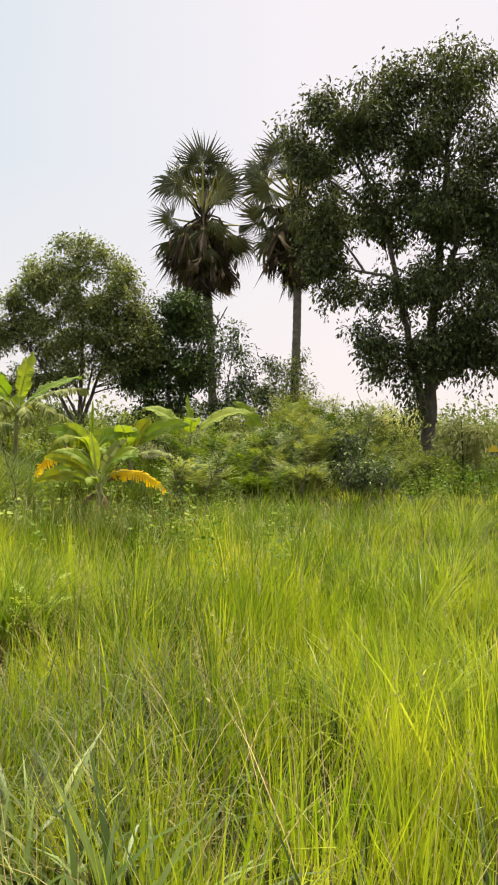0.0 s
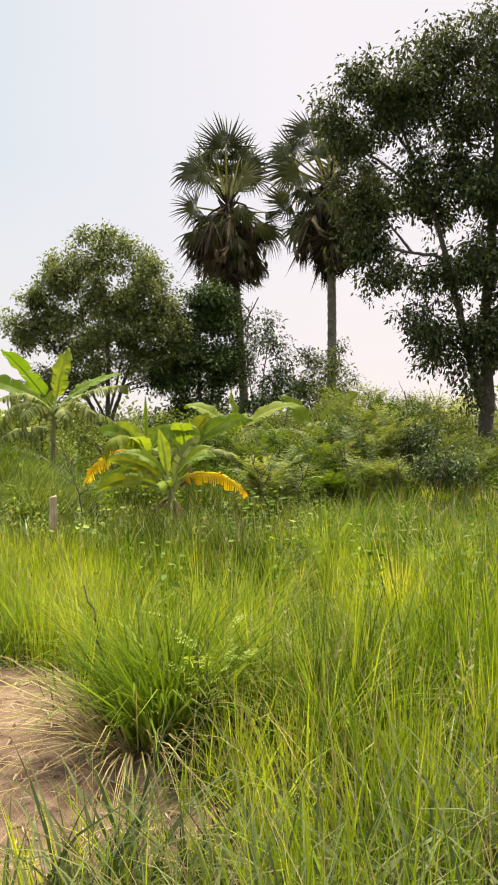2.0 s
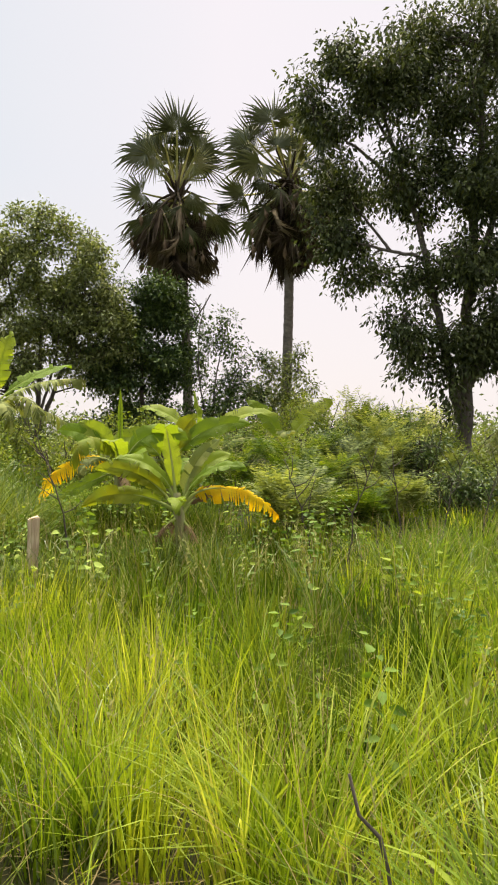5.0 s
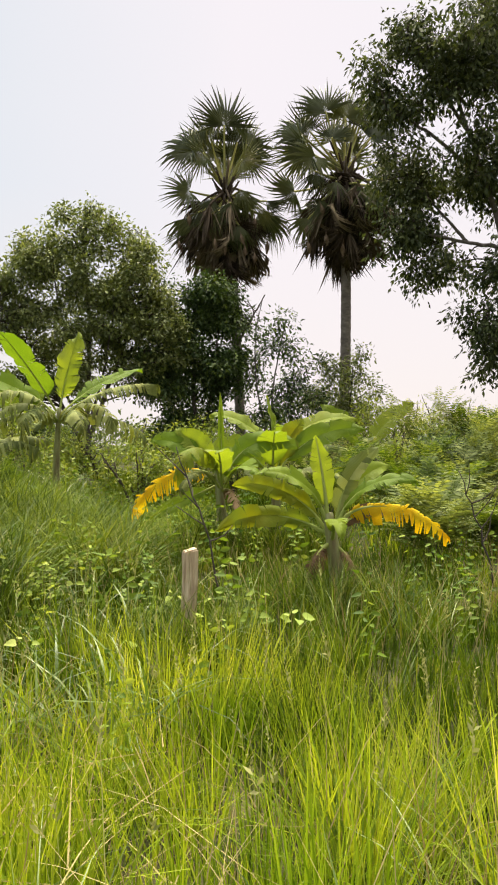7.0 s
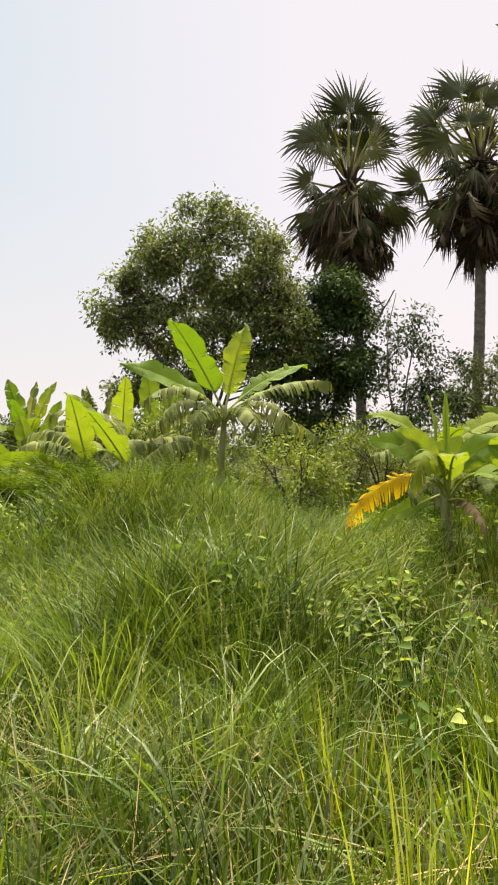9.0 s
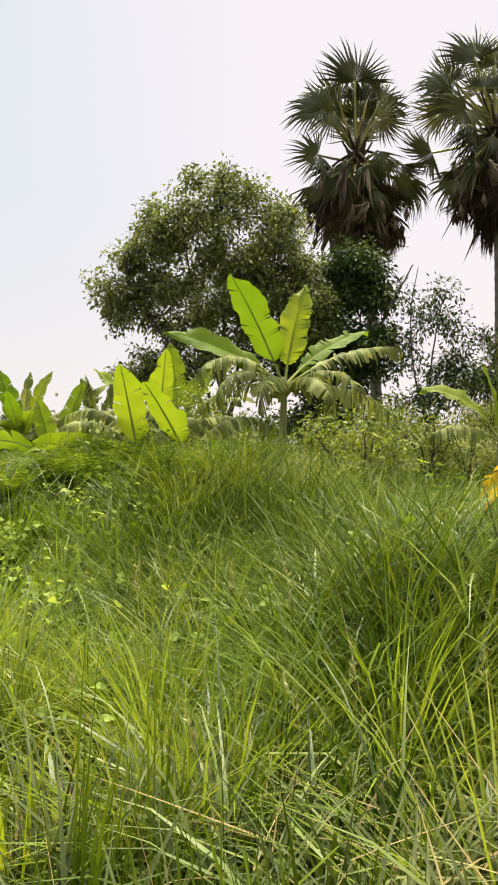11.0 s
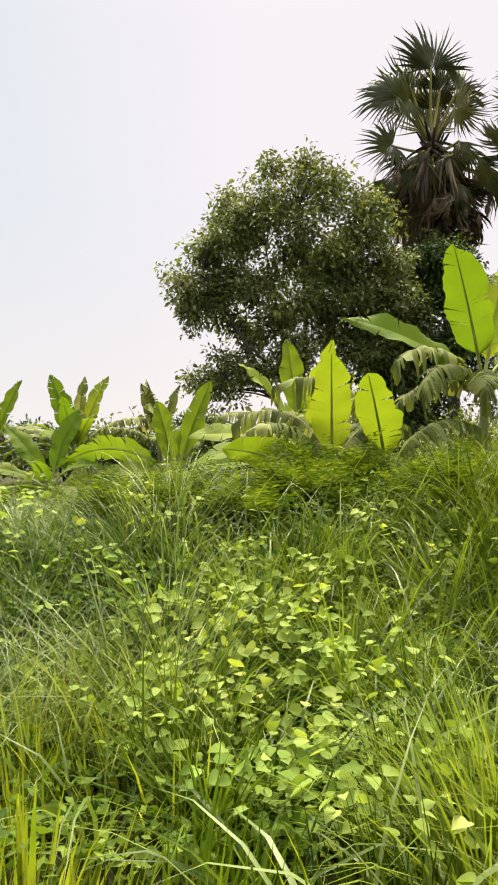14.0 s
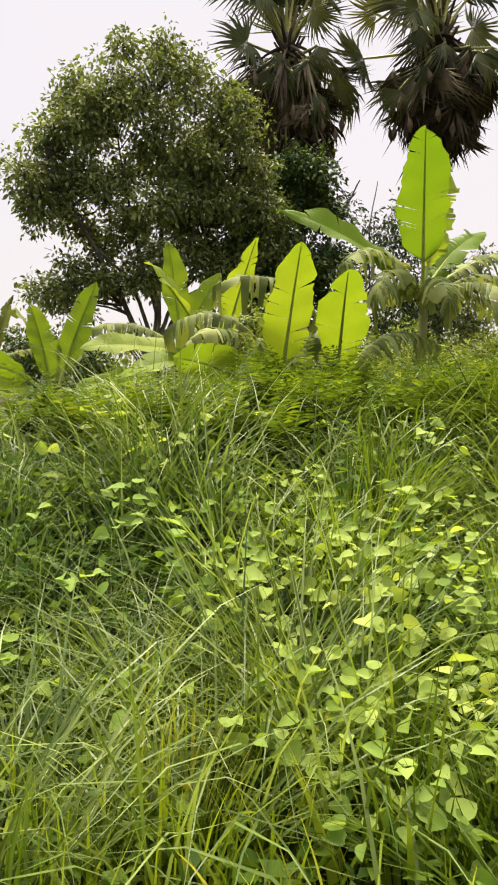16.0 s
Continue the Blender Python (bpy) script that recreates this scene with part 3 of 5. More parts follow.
grow("small_tree", [
    ([(-6.6, 29.4, 0), (-6.6, 29.3, 1.3), (-6.5, 29.2, 3.0), (-6.4, 29.0, 5.0), (-6.5, 28.9, 7.6)], .14, .03),
    ([(-6.6, 29.3, 1.2), (-7.3, 29, 2.8), (-8.2, 28.6, 4.4), (-9.0, 28.3, 5.8)], .09, .02),
    ([(-6.55, 29.3, 1.6), (-5.9, 29.1, 3.2), (-5.2, 28.9, 5.0), (-4.9, 28.8, 7.0)], .09, .02),
    ([(-6.5, 29.2, 2.6), (-7.0, 29.0, 4.2), (-7.4, 28.8, 6.5)], .07, .02),
    ([(-6.55, 29.3, 2.0), (-6.0, 28.8, 3.6), (-5.6, 28.3, 5.4)], .06, .02),
    ([(-6.6, 29.3, 1.8), (-7.2, 28.6, 3.2), (-8.1, 28.0, 4.0)], .06, .02),
], dome_lobes(-6.3, 28.8, 5.0, 3.15, 1.0, 3.6, 44, .55, 21, 4) + dome_lobes(-6.55, 28.8, 5.0, 3.3, 1.1, 4.05, 38, .3, 8, 14) + [(-9.1, 28.2, 4.6, .7, .7, .6, 30), (-8.4, 28.3, 3.2, .8, .7, .5, 30), (-4.5, 28.8, 5.4, .8, .9, .8, 30), (-8.8, 28.2, 6.4, .6, .6, .4, 24), (-9.3, 28.2, 5.4, .55, .6, .35, 20), (-7.9, 28.4, 7.2, .5, .6, .4, 20), (-6.4, 28.8, 8.5, .35, .4, .35, 12), (-4.7, 28.8, 7.6, .7, .8, .5, 20), (-5.4, 28.8, 8.4, .55, .6, .45, 24)],
    M_TREE, .125, 25, .16, "wide-crowned green tree with several thin leaning stems", droop=.4, gap=1.2, seed=5, inner=.1, density=1.0, spray=.33, twig_r=.02, aspect=.46)

grow("dense_tree", [
    ([(-3.1, 30.2, 0), (-3.1, 30.2, 1.5), (-3.2, 30.1, 3.0), (-3.1, 30, 5.5)], .16, .04),
    ([(-3.1, 30.2, 1.2), (-3.8, 30, 2.5), (-4.3, 29.8, 3.8)], .08, .02),
    ([(-3.1, 30.2, 1.6), (-2.6, 30, 3.2), (-2.4, 29.9, 5.0)], .08, .02),
    ([(-2.6, 30, 3.2), (-1.6, 29.9, 5.0), (-1.25, 29.9, 5.6), (-.85, 29.9, 6.3)], .06, .018),
], [
    (-3.5, 29.9, 4.8, .9, 1.1, .8, 90), (-2.6, 29.9, 5.7, .8, .9, .8, 100), (-3.1, 29.9, 6.2, .6, .7, .5, 40), (-4.1, 29.8, 3.4, 1.1, 1.2, 1.1, 130), (-2.6, 29.8, 3.8, 1.0, 1.2, 1.1, 120), (-3.4, 29.8, 2.3, 1.3, 1.2, .7, 110), (-4.4, 29.6, 1.7, .8, .8, .5, 40), (-2.0, 29.8, 4.6, .6, .8, 1.1, 60), (-4.7, 29.6, 4.0, .6, .8, .7, 40), (-2.6, 29.9, 6.6, .75, .8, .5, 60), (-2.1, 29.9, 5.5, .55, .8, .8, 44), (-4.4, 29.8, 5.5, .9, .9, .7, 70)],
    M_DARK, .15, 34, .19, "dense dark green tree below a palm", droop=.6, seed=8, inner=.0, gap=.9, spray=.42, density=1.35, rich=False, aspect=.48)

# Takes the dense tree's dark leaf colour in place of backlit shade
grow("sapling_tree", [
    ([(-.9, 28.6, 0), (-.9, 28.6, 1.5), (-.8, 28.6, 3.2), (-.4, 28.6, 5.2)], .06, .012),
    ([(-.9, 28.6, 1.4), (-1.3, 28.5, 3.0), (-1.35, 28.5, 4.6), (-1.1, 28.5, 5.9)], .035, .01),
    ([(-.85, 28.6, 1.6), (-.2, 28.5, 2.8), (.4, 28.4, 3.9)], .035, .01),
], [
    (-1.2, 28.6, 4.2, .5, .6, .7, 30), (-.5, 28.6, 4.7, .5, .6, .6, 30), (-.8, 28.5, 3.0, .8, .8, .7, 50), (.2, 28.4, 3.6, .6, .7, .6, 36), (.1, 28.4, 2.4, .9, .8, .6, 50), (-1.3, 28.4, 2.1, .8, .7, .5, 40)],
    M_DARK, .13, 22, .17, "thin open sapling with sparse leaves", droop=.4, seed=9, twig_r=.012)

grow("leafy_shrub_tree", [
    ([(1.5, 28.8, 0), (1.5, 28.8, 1.2), (1.6, 28.7, 2.4), (1.7, 28.6, 3.8)], .08, .015),
    ([(1.5, 28.8, .8), (.9, 28.7, 2.0), (.6, 28.6, 3.0)], .04, .012),
], [
    (1.6, 28.6, 3.9, .7, .8, .7, 42), (.6, 28.6, 3.0, .8, .8, .6, 40), (2.1, 28.6, 2.5, .9, .9, .7, 55), (1.2, 28.5, 1.9, 1.2, .9, .8, 80)],
    M_TREE, .13, 26, .17, "leafy green shrub around a palm trunk", droop=.4, seed=10, twig_r=.012)


# ---- palms ----
def fan_mesh(name, mat, segs, span, cup, joined, droop, seed):
    """A pleated fan leaf of radius 1: its stalk end at the origin, spreading round +x, the blade split into points at the rim."""
    r = np.random.default_rng(seed)
    ang = np.radians(np.linspace(-span, span, segs))
    da = (ang[1] - ang[0]) / 2
    g = Geo()
    for a in ang:
        R = (0.84 + .16 * math.cos(a)) * r.uniform(.9, 1.06)
        rm = R * joined * r.uniform(.9, 1.1)
        sway, drop, kick = r.normal() * .05, droop * r.uniform(.3, 1.6), r.normal() * .16

        def at(rad, side, lift):
            out = max(0, rad - rm) / R
            side += sway * out * 2
            x, y = rad * math.cos(a) - side * math.sin(a), rad * math.sin(a) + side * math.cos(a)
            return (x, y, lift + cup * (1 - math.cos(a)) * rad * .6 - cup * .25 * rad * rad - drop * out * out * 2 + kick * out)
        w, mid, f = rm * da, rm + (R - rm) * .5, .035
        v = [at(.02, 0, 0), at(rm, -w, -f), at(rm, 0, f), at(rm, w, -f), at(mid, -w * .72, -f * .6), at(mid, 0, f * .8), at(mid, w * .72, -f * .6), at(R, 0, 0)]
        g.add(v, [[0, 1, 2], [0, 2, 3], [4, 7, 5], [5, 7, 6]], [[1, 4, 5, 2], [2, 5, 6, 3]])
    return g.mesh(name, mat)


def stalk_mesh(name, length, mat=None):
    g = Geo()
    t = np.linspace(0, 1, 6)
    add_tube(g, np.stack([length * t, 0 * t, .12 * length * (t - t * t) * 2], -1), .055 - .022 * t, 6)
    return g.mesh(name, mat or M_STALK, True)


FANS = [fan_mesh("frond", M_FROND, segs, span, cup, joined, droop, k) for k, (segs, span, cup, joined, droop) in enumerate([(28, 100, .7, .4, .15), (30, 112, .55, .36, .25), (26, 88, .9, .42, .15), (28, 104, .65, .38, .3)])]
HANGING = [fan_mesh("frond", M_FROND, 22, span, cup, .36, droop, 50 + k) for k, (span, cup, droop) in enumerate([(50, .9, .3), (64, .8, .4), (42, 1.1, .5)])]


def dead_mesh(seed, size, spread):
    """A withered fan: limp strips hanging from the stalk end along +x."""
    global rng
    keep, rng = rng, np.random.default_rng(seed)
    g = Geo()
    n = 36
    add_blades(g, np.zeros((n, 3)), size * rng.uniform(.55, 1.1, n), rng.uniform(.05, .10, n), rng.uniform(0, 6.28, n), rng.uniform(.02, spread, n), rng.uniform(-.5, .15, n), 4)
    g.v = [v[:, [2, 0, 1]] for v in g.v]
    rng = keep
    return g.mesh("dead_frond", M_DEADFROND)


DEADS = [dead_mesh(20, 1.05, .35), fan_mesh("dead_frond", M_DEADFROND, 22, 62, .9, .45, .5, 31), dead_mesh(22, 1.15, .65), fan_mesh("dead_frond", M_DEADFROND, 20, 45, 1.1, .5, .4, 32), fan_mesh("dead_frond", M_DEADFROND, 26, 85, .7, .4, .6, 33)]
STALK, STALK_DEAD = stalk_mesh("stalk", 1.0), stalk_mesh("stalk", .8, M_DEADFROND)


def nest_mesh():
    g = Geo()
    t = np.linspace(0, 1, 12)
    r = np.interp(t, [0, .3, .45, .62, .78, .85, 1], [.008, .012, .05, .085, .08, .045, .03])
    add_tube(g, np.stack([0 * t, .03 * np.sin(t * 3), -.55 * t], -1), r, 9)
    return g.mesh("weaver_nest", M_NEST, True)


NEST = nest_mesh()


def toddy_palm(base, heart, seed, label, fans, dead=92, nests=26):
    """fans: leaves as (stalk end across, up and behind the heart, heading in degrees, radius)."""
    r = np.random.default_rng(seed)
    top = new("fan_palm")
    top.location = (base[0], base[1], float(height(*base)) - .03)
    h = np.array(heart) - np.array(top.location)
    g = Geo()
    q = curve_pts([(0, 0, 0), h * .5 + [.08, 0, 0], h + [0, 0, .2]], 70)
    t = np.linspace(0, 1, 70)
    add_tube(g, q, (.19 - .04 * t + .12 * np.exp(-t * 22) - .08 * np.clip(t * 20 - 19, 0, 1)) * (1 + .035 * np.sign(np.sin(t * 210))), 14)
    g.part("trunk", M_PALMTRUNK, top, "grey ringed palm trunk", smooth=True)
    # cut leaf bases crowded under the heart
    for i in range(26):
        a, f = i * 2.39996, i / 25
        b = Geo()
        p0 = h + [.12 * math.cos(a), .12 * math.sin(a), -.9 + 1.0 * f]
        p1 = p0 + np.array([math.cos(a) * .34, math.sin(a) * .34, .3 + .25 * f]) * r.uniform(.7, 1.3)
        add_tube(b, curve_pts([p0, (p0 + p1) / 2 + [0, 0, -.05], p1], 5), np.linspace(.06, .03, 5), 5)
        b.part("leaf_base", M_DEADFROND, top)

    def frond(name, az, el, z0, slen, size, fall, roll, stalk, fan):
        d = Vector((math.cos(az) * math.cos(el), math.sin(az) * math.cos(el), math.sin(el)))
        side = Vector((-math.sin(az), math.cos(az), 0))
        rot = Matrix((d, side, d.cross(side))).transposed().to_4x4()
        st = new("stalk", stalk)
        st.parent = top
        st.matrix_local = Matrix.Translation(Vector(h) + Vector((0, 0, z0))) @ rot @ Matrix.Diagonal((slen, 1, 1, 1))
        fr = new(name, fan)
        fr.parent = st
        tip = STALK_LEN[stalk.name]
        fr.matrix_local = Matrix.Diagonal((1 / slen, 1, 1, 1)) @ Matrix.Translation((slen * tip * .97, 0, 0)) @ pose(0, 0, 0, 0, fall, 0) @ pose(0, 0, 0, roll, 0, 0) @ Matrix.Diagonal((size, size, size, 1))

    heart_at = Vector(h)
    spread = list(fans)
    for i in range(4):
        a = i * 90 + r.uniform(-25, 25)
        low = r.uniform(0, 1)
        spread.append((1.25 * math.cos(radians(a)), -.75 - 1.1 * low, -1.1 * math.sin(radians(a)), 270 + (50 - 25 * low) * math.cos(radians(a)), r.uniform(1.0, 1.3)))
    for i, (dx, dz, dy, ang, size) in enumerate(spread):
        hub = heart_at + Vector((dx, dy, dz))
        foot = heart_at - Vector((0, 0, .15 + .3 * (dz < 0)))
        d = (hub - foot).normalized()
        side = d.cross(Vector((.1, -1, .2))).normalized()
        st = new("stalk", STALK)
        st.parent = top
        sm = Matrix.Translation(foot) @ Matrix((d, side, d.cross(side))).transposed().to_4x4() @ Matrix.Diagonal(((hub - foot).length * 1.02, 1, 1, 1))
        st.matrix_local = sm
        out = Vector((math.cos(radians(ang)), r.uniform(-.35, .25), math.sin(radians(ang)))).normalized()
        face = Vector((r.normal() * .3, -1 if dy < .25 else .9, r.normal() * .3 + .25 * (dz > 0)))
        face = (face - out * face.dot(out)).normalized()
        fan_pose = Matrix.Translation(hub) @ Matrix((out, face.cross(out), face)).transposed().to_4x4() @ Matrix.Diagonal((size * .95, size * .95, size * .95, 1))
        fr = new("frond", HANGING[i % 3] if dz < -.4 else FANS[i % 4])
        fr.parent = st
        fr.matrix_parent_inverse = sm.inverted()
        fr.matrix_basis = fan_pose
    for i in range(dead):
        f = i / (dead - 1)
        el = radians(-32 - 30 * f + r.normal() * 8)
        slen = r.uniform(.8, 2.1) * (1 - .3 * f)
        frond("dead_frond", i * 2.39996, el, -.1 - 1.75 * f, slen, r.uniform(.95, 1.3), (88 + math.degrees(el)) * r.uniform(.7, 1.15), r.uniform(-90, 90), STALK_DEAD, DEADS[i % 5])
    tagged(top, label, "palm tree")
    for i in range(nests):
        az = i * 2.39996 + .4
        rad = r.uniform(.9, 1.65)
        p = Vector(heart) + Vector((math.cos(az) * rad, math.sin(az) * rad, r.uniform(-2.7, -.9)))
        nb = new("weaver_nest", NEST)
        nb.matrix_world = Matrix.Translation(p) @ pose(0, 0, 0, r.normal() * 6, r.normal() * 6, r.uniform(0, 360)) @ Matrix.Diagonal((.95, .95, r.uniform(.8, 1.2), 1))
        tagged(nb, "brown woven bird nest hanging from palm fronds", "bird nest", "nests in the palms")
    return top


STALK_LEN = {STALK.name: 1.0, STALK_DEAD.name: .8}
toddy_palm((-1.5, 32.1), (-1.95, 32.1, 10.6), 1, "tall fan palm with a skirt of dead fronds", [
    (.0, 2.0, -.2, 92, 1.6), (-.45, 1.75, .4, 128, 1.3), (-.8, 1.4, .1, 152, 1.3), (-1.15, 1.15, -.3, 180, 1.4), (-.75, .95, -.4, 205, 1.1), (.5, 1.7, .5, 62, 1.3), (.8, 1.4, -.1, 38, 1.25), (.95, 1.0, .3, 12, 1.15), (.6, .75, -.4, 345, 1.0), (-1.25, -.3, -.2, 192, 1.2), (-1.35, -1.2, -.1, 258, 1.4), (1.15, -1.0, -.6, 292, 1.3), (-.95, -1.2, -.8, 262, 1.25),
    (.73, -.67, -.9, 272, 1.2), (1.4, -1.2, -.4, 318, 1.4), (.95, -1.3, .3, 300, 1.35), (-.3, -1.3, -1.1, 265, 1.2), (.35, -1.7, -1.1, 275, 1.25), (.2, .6, .9, 90, 1.3), (-.2, 1.15, .6, 100, 1.2), (.3, 1.2, .7, 70, 1.2), (-.55, -.75, -.9, 262, 1.1), (.1, -1.0, -1.2, 270, 1.0), (1.5, -.45, .3, 316, 1.2), (.45, -.5, -1.0, 288, 1.1)])
toddy_palm((1.7, 30.4), (1.98, 30.4, 10.68), 2, "tall fan palm beside a broadleaf tree", [
    (-.66, 1.75, -.2, 112, 1.35), (.1, 1.75, .2, 80, 1.4), (.6, 1.5, .3, 50, 1.3), (.9, 1.0, 0, 25, 1.2), (-1.1, 1.3, .3, 140, 1.2), (-1.5, 1.0, -.2, 165, 1.2), (-1.35, .4, -.4, 205, 1.4), (-1.1, .1, -.6, 232, 1.2), (-.5, .8, -.4, 60, .9), (-1.15, -.45, -.8, 262, 1.1), (1.4, -.45, -.3, 278, 1.1),
    (.1, -.9, -1.1, 262, 1.05), (1.2, .3, .3, 350, 1.25), (-.9, -1.3, -.6, 258, 1.15), (.9, -1.2, -.6, 290, 1.15), (.4, .6, .8, 90, 1.25), (-.3, 1.1, .6, 100, 1.1), (.35, 1.1, .6, 75, 1.1), (-.5, -.8, -.9, 262, 1.0), (.6, -.9, -.9, 280, 1.0), (-1.4, -.2, 1.9, 192, 1.35), (-1.2, .9, 1.5, 160, 1.2), (-.9, -1.0, 1.3, 250, 1.2)])


# ---- banana plants ----
def banana_leaf(parent, origin, az, tilt, bend, length, width, mat, tear=.3, seed=0, vee=.35, roll=0.0, early=1.1):
    """One leaf on its stalk: az in degrees round from +x, tilt from upright and bend along it in degrees."""
    r = np.random.default_rng(seed)
    n = 40
    az, tilt, bend = radians(az), radians(tilt), radians(bend)
    t = np.linspace(0, 1, n + 1)
    stalk = .16
    phi = tilt + bend * np.clip((t - .1) / .9, 0, 1) ** early
    step = np.stack([np.sin(phi) * math.cos(az), np.sin(phi) * math.sin(az), np.cos(phi)], -1) * (length / n)
    c = np.vstack([[0, 0, 0], np.cumsum(step[:-1], 0)])
    side0 = np.array([-math.sin(az), math.cos(az), 0.0])
    tang = unit(np.gradient(c, axis=0))
    nrm = np.cross(tang, side0)
    nrm *= -1 if nrm[n // 3] @ np.array([math.cos(az), math.sin(az), -1]) > 0 else 1
    rr = radians(roll)
    side = side0 * math.cos(rr) + nrm * math.sin(rr)
    up = np.cross(side, tang) * np.sign(np.sum(np.cross(side, tang) * nrm, -1))[:, None]
    g = Geo()
    u = np.clip((t - stalk) / (1 - stalk), 0, 1)
    prof = width * .73 * u ** .3 * (1 - u ** 2.4) ** .85
    vals = []
    for sgn in (1, -1):
        edge = prof * (1 + .09 * np.sin(t * 11 + seed + sgn) + .05 * np.sin(t * 27 + 3 * seed) + .03 * r.normal(size=n + 1))
        i = 0
        while i < n:
            if u[i + 1] <= 0:
                i += 1
                continue
            j = i + 1
            while j < n and r.random() > (.7 if tear > .6 else .04 + tear * .5) and j - i < (40 if tear < .1 else 14):
                j += 1
            sag = r.uniform(0, .9) * tear + vee * .2
            ragged = 1 - (.02 + .22 * tear) * r.random()
            gap = (.36 if tear > .6 else .2) * length / n * min(j - i, 1.5) * r.uniform(.6, 1.1)
            hang = width * .3 * r.uniform(.2, 1.4) if tear > .6 else 0.0
            k = np.linspace(-1, 1, j - i + 1)
            cols = []
            for fr in (0, .3, .65, 1.0):
                w = edge[i:j + 1] * fr * (1 - .15 * sag * fr) * (1 - (1 - ragged) * fr)
                lift = w * math.sin(vee) - width * sag * fr * fr * .55 + width * fr * (.03 * np.sin(t[i:j + 1] * 31 + seed + 2 * sgn) + .045 * fr * np.sin(t[i:j + 1] * 13 + 2.3 * seed + sgn))
                row = c[i:j + 1] + sgn * side[i:j + 1] * w[:, None] + up[i:j + 1] * lift[:, None]
                row = row + tang[i:j + 1] * (fr * width * .14 - k * fr * fr * gap)[:, None] - np.array([0, 0, hang * fr ** 1.6])
                cols.append(row)
                vals.append((t[i:j + 1] - fr * .02) * length * 520)
            m = j - i + 1
            vals[-4:] = [np.stack(vals[-4:], 1).ravel()]
            ai = (np.arange(m - 1)[:, None] * 4 + np.arange(3)[None]).ravel()
            g.add(np.stack(cols, 1).reshape(-1, 3), np.stack([ai, ai + 1, ai + 5, ai + 4], -1))
            i = j
    leaf = g.part("leaf", mat, parent)
    leaf.location = origin
    vein = leaf.data.attributes.new("along", "FLOAT", "POINT")
    vein.data.foreach_set("value", np.concatenate(vals).astype(np.float32))
    mg = Geo()
    add_tube(mg, c - up * .012, .022 - .018 * t, 6)
    mg.part("midrib", M_MIDRIB, leaf, smooth=True)
    return leaf


def banana_plant(at, heart, leaves, label, seed=0, stem_r=.075):
    """leaves: (az, tilt, bend, length, width, colour, tear, roll)."""
    top = new("banana_plant")
    z = float(height(at[0], at[1])) - .03
    top.location = (at[0], at[1], z)
    h = heart - z
    g = Geo()
    t = np.linspace(0, 1, 14)
    add_tube(g, np.stack([.04 * np.sin(t * 3 + seed), .04 * t, h * t], -1), stem_r * (1.15 - .55 * t), 12)
    g.part("stem", M_STEM, top, smooth=True)
    mats = {"g": M_BANANA, "m": M_BANANA_DARKER, "o": M_BANANA_OLD, "b": M_BANANA_TIRED, "y": M_BANANA_YELLOW, "d": M_BANANA_DEAD}
    for k, (az, tilt, bend, ln, wd, col, tear, roll) in enumerate(leaves):
        o = (.03 * math.cos(radians(az)), .04 + .03 * math.sin(radians(az)), h - .05 - (0.1 if col == "y" else .02 * k))
        lf = banana_leaf(top, o, az, tilt, bend, ln, wd, mats[col], tear, seed * 31 + k, roll=roll, early=.55 if col == "y" else 1.1)
        if col == "y":
            tagged(lf, "drooping yellow leaf")
        elif col == "d":
            tagged(lf, "withered brown leaf")
    return tagged(top, label, "banana plant", "banana plants")


banana_plant((-2.42, 12.1), .84, [
    (0, 40, 96, 1.2, .21, "y", .7, 66), (180, 5, 6, .75, .2, "g", .16, 72), (200, 24, 75, .9, .22, "g", .35, -45), (335, 28, 80, .9, .22, "g", .45, 35), (20, 22, 62, .85, .22, "g", .3, 55), (2, 9, 48, .85, .2, "o", .4, 60), (183, 36, 62, 1.0, .21, "b", .42, -72), (182, 60, 62, 1.05, .22, "b", .5, -72), (5, 38, 100, .7, .16, "d", .6, 50), (265, 40, 95, .7, .2, "g", .5, 0),
    (215, 115, 50, .42, .16, "d", .9, 0), (320, 125, 40, .36, .14, "d", .9, 0), (100, 110, 50, .4, .15, "d", .9, 0)],
    "young banana plant with a hanging yellow leaf", 1)
banana_plant((-3.2, 15.3), 1.12, [
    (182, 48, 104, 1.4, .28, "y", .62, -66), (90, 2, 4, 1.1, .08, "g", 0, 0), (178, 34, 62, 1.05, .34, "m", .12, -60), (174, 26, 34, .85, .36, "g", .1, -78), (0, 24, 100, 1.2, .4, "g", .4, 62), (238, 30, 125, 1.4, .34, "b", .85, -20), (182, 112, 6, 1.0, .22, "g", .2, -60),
    (262, 26, 75, .9, .36, "g", .2, 0), (300, 40, 90, .9, .3, "g", .45, 20), (230, 45, 110, 1.0, .3, "o", .6, -10), (280, 80, 60, .9, .2, "d", .9, 0)],
    "banana plant with arching leaves and one yellow", 2)
banana_plant((-2.5, 15.6), 1.08, [
    (0, 38, 62, 1.45, .34, "g", .22, 66), (266, 22, 55, .9, .42, "g", .1, 0), (175, 30, 80, 1.0, .38, "g", .3, -65), (10, 14, 30, .9, .34, "b", .2, 75), (285, 58, 80, .9, .3, "g", .35, 10), (350, 62, 65, 1.0, .28, "o", .6, 20), (240, 50, 90, .9, .28, "o", .5, -10)],
    "banana plant with a long arching bright leaf", 12)
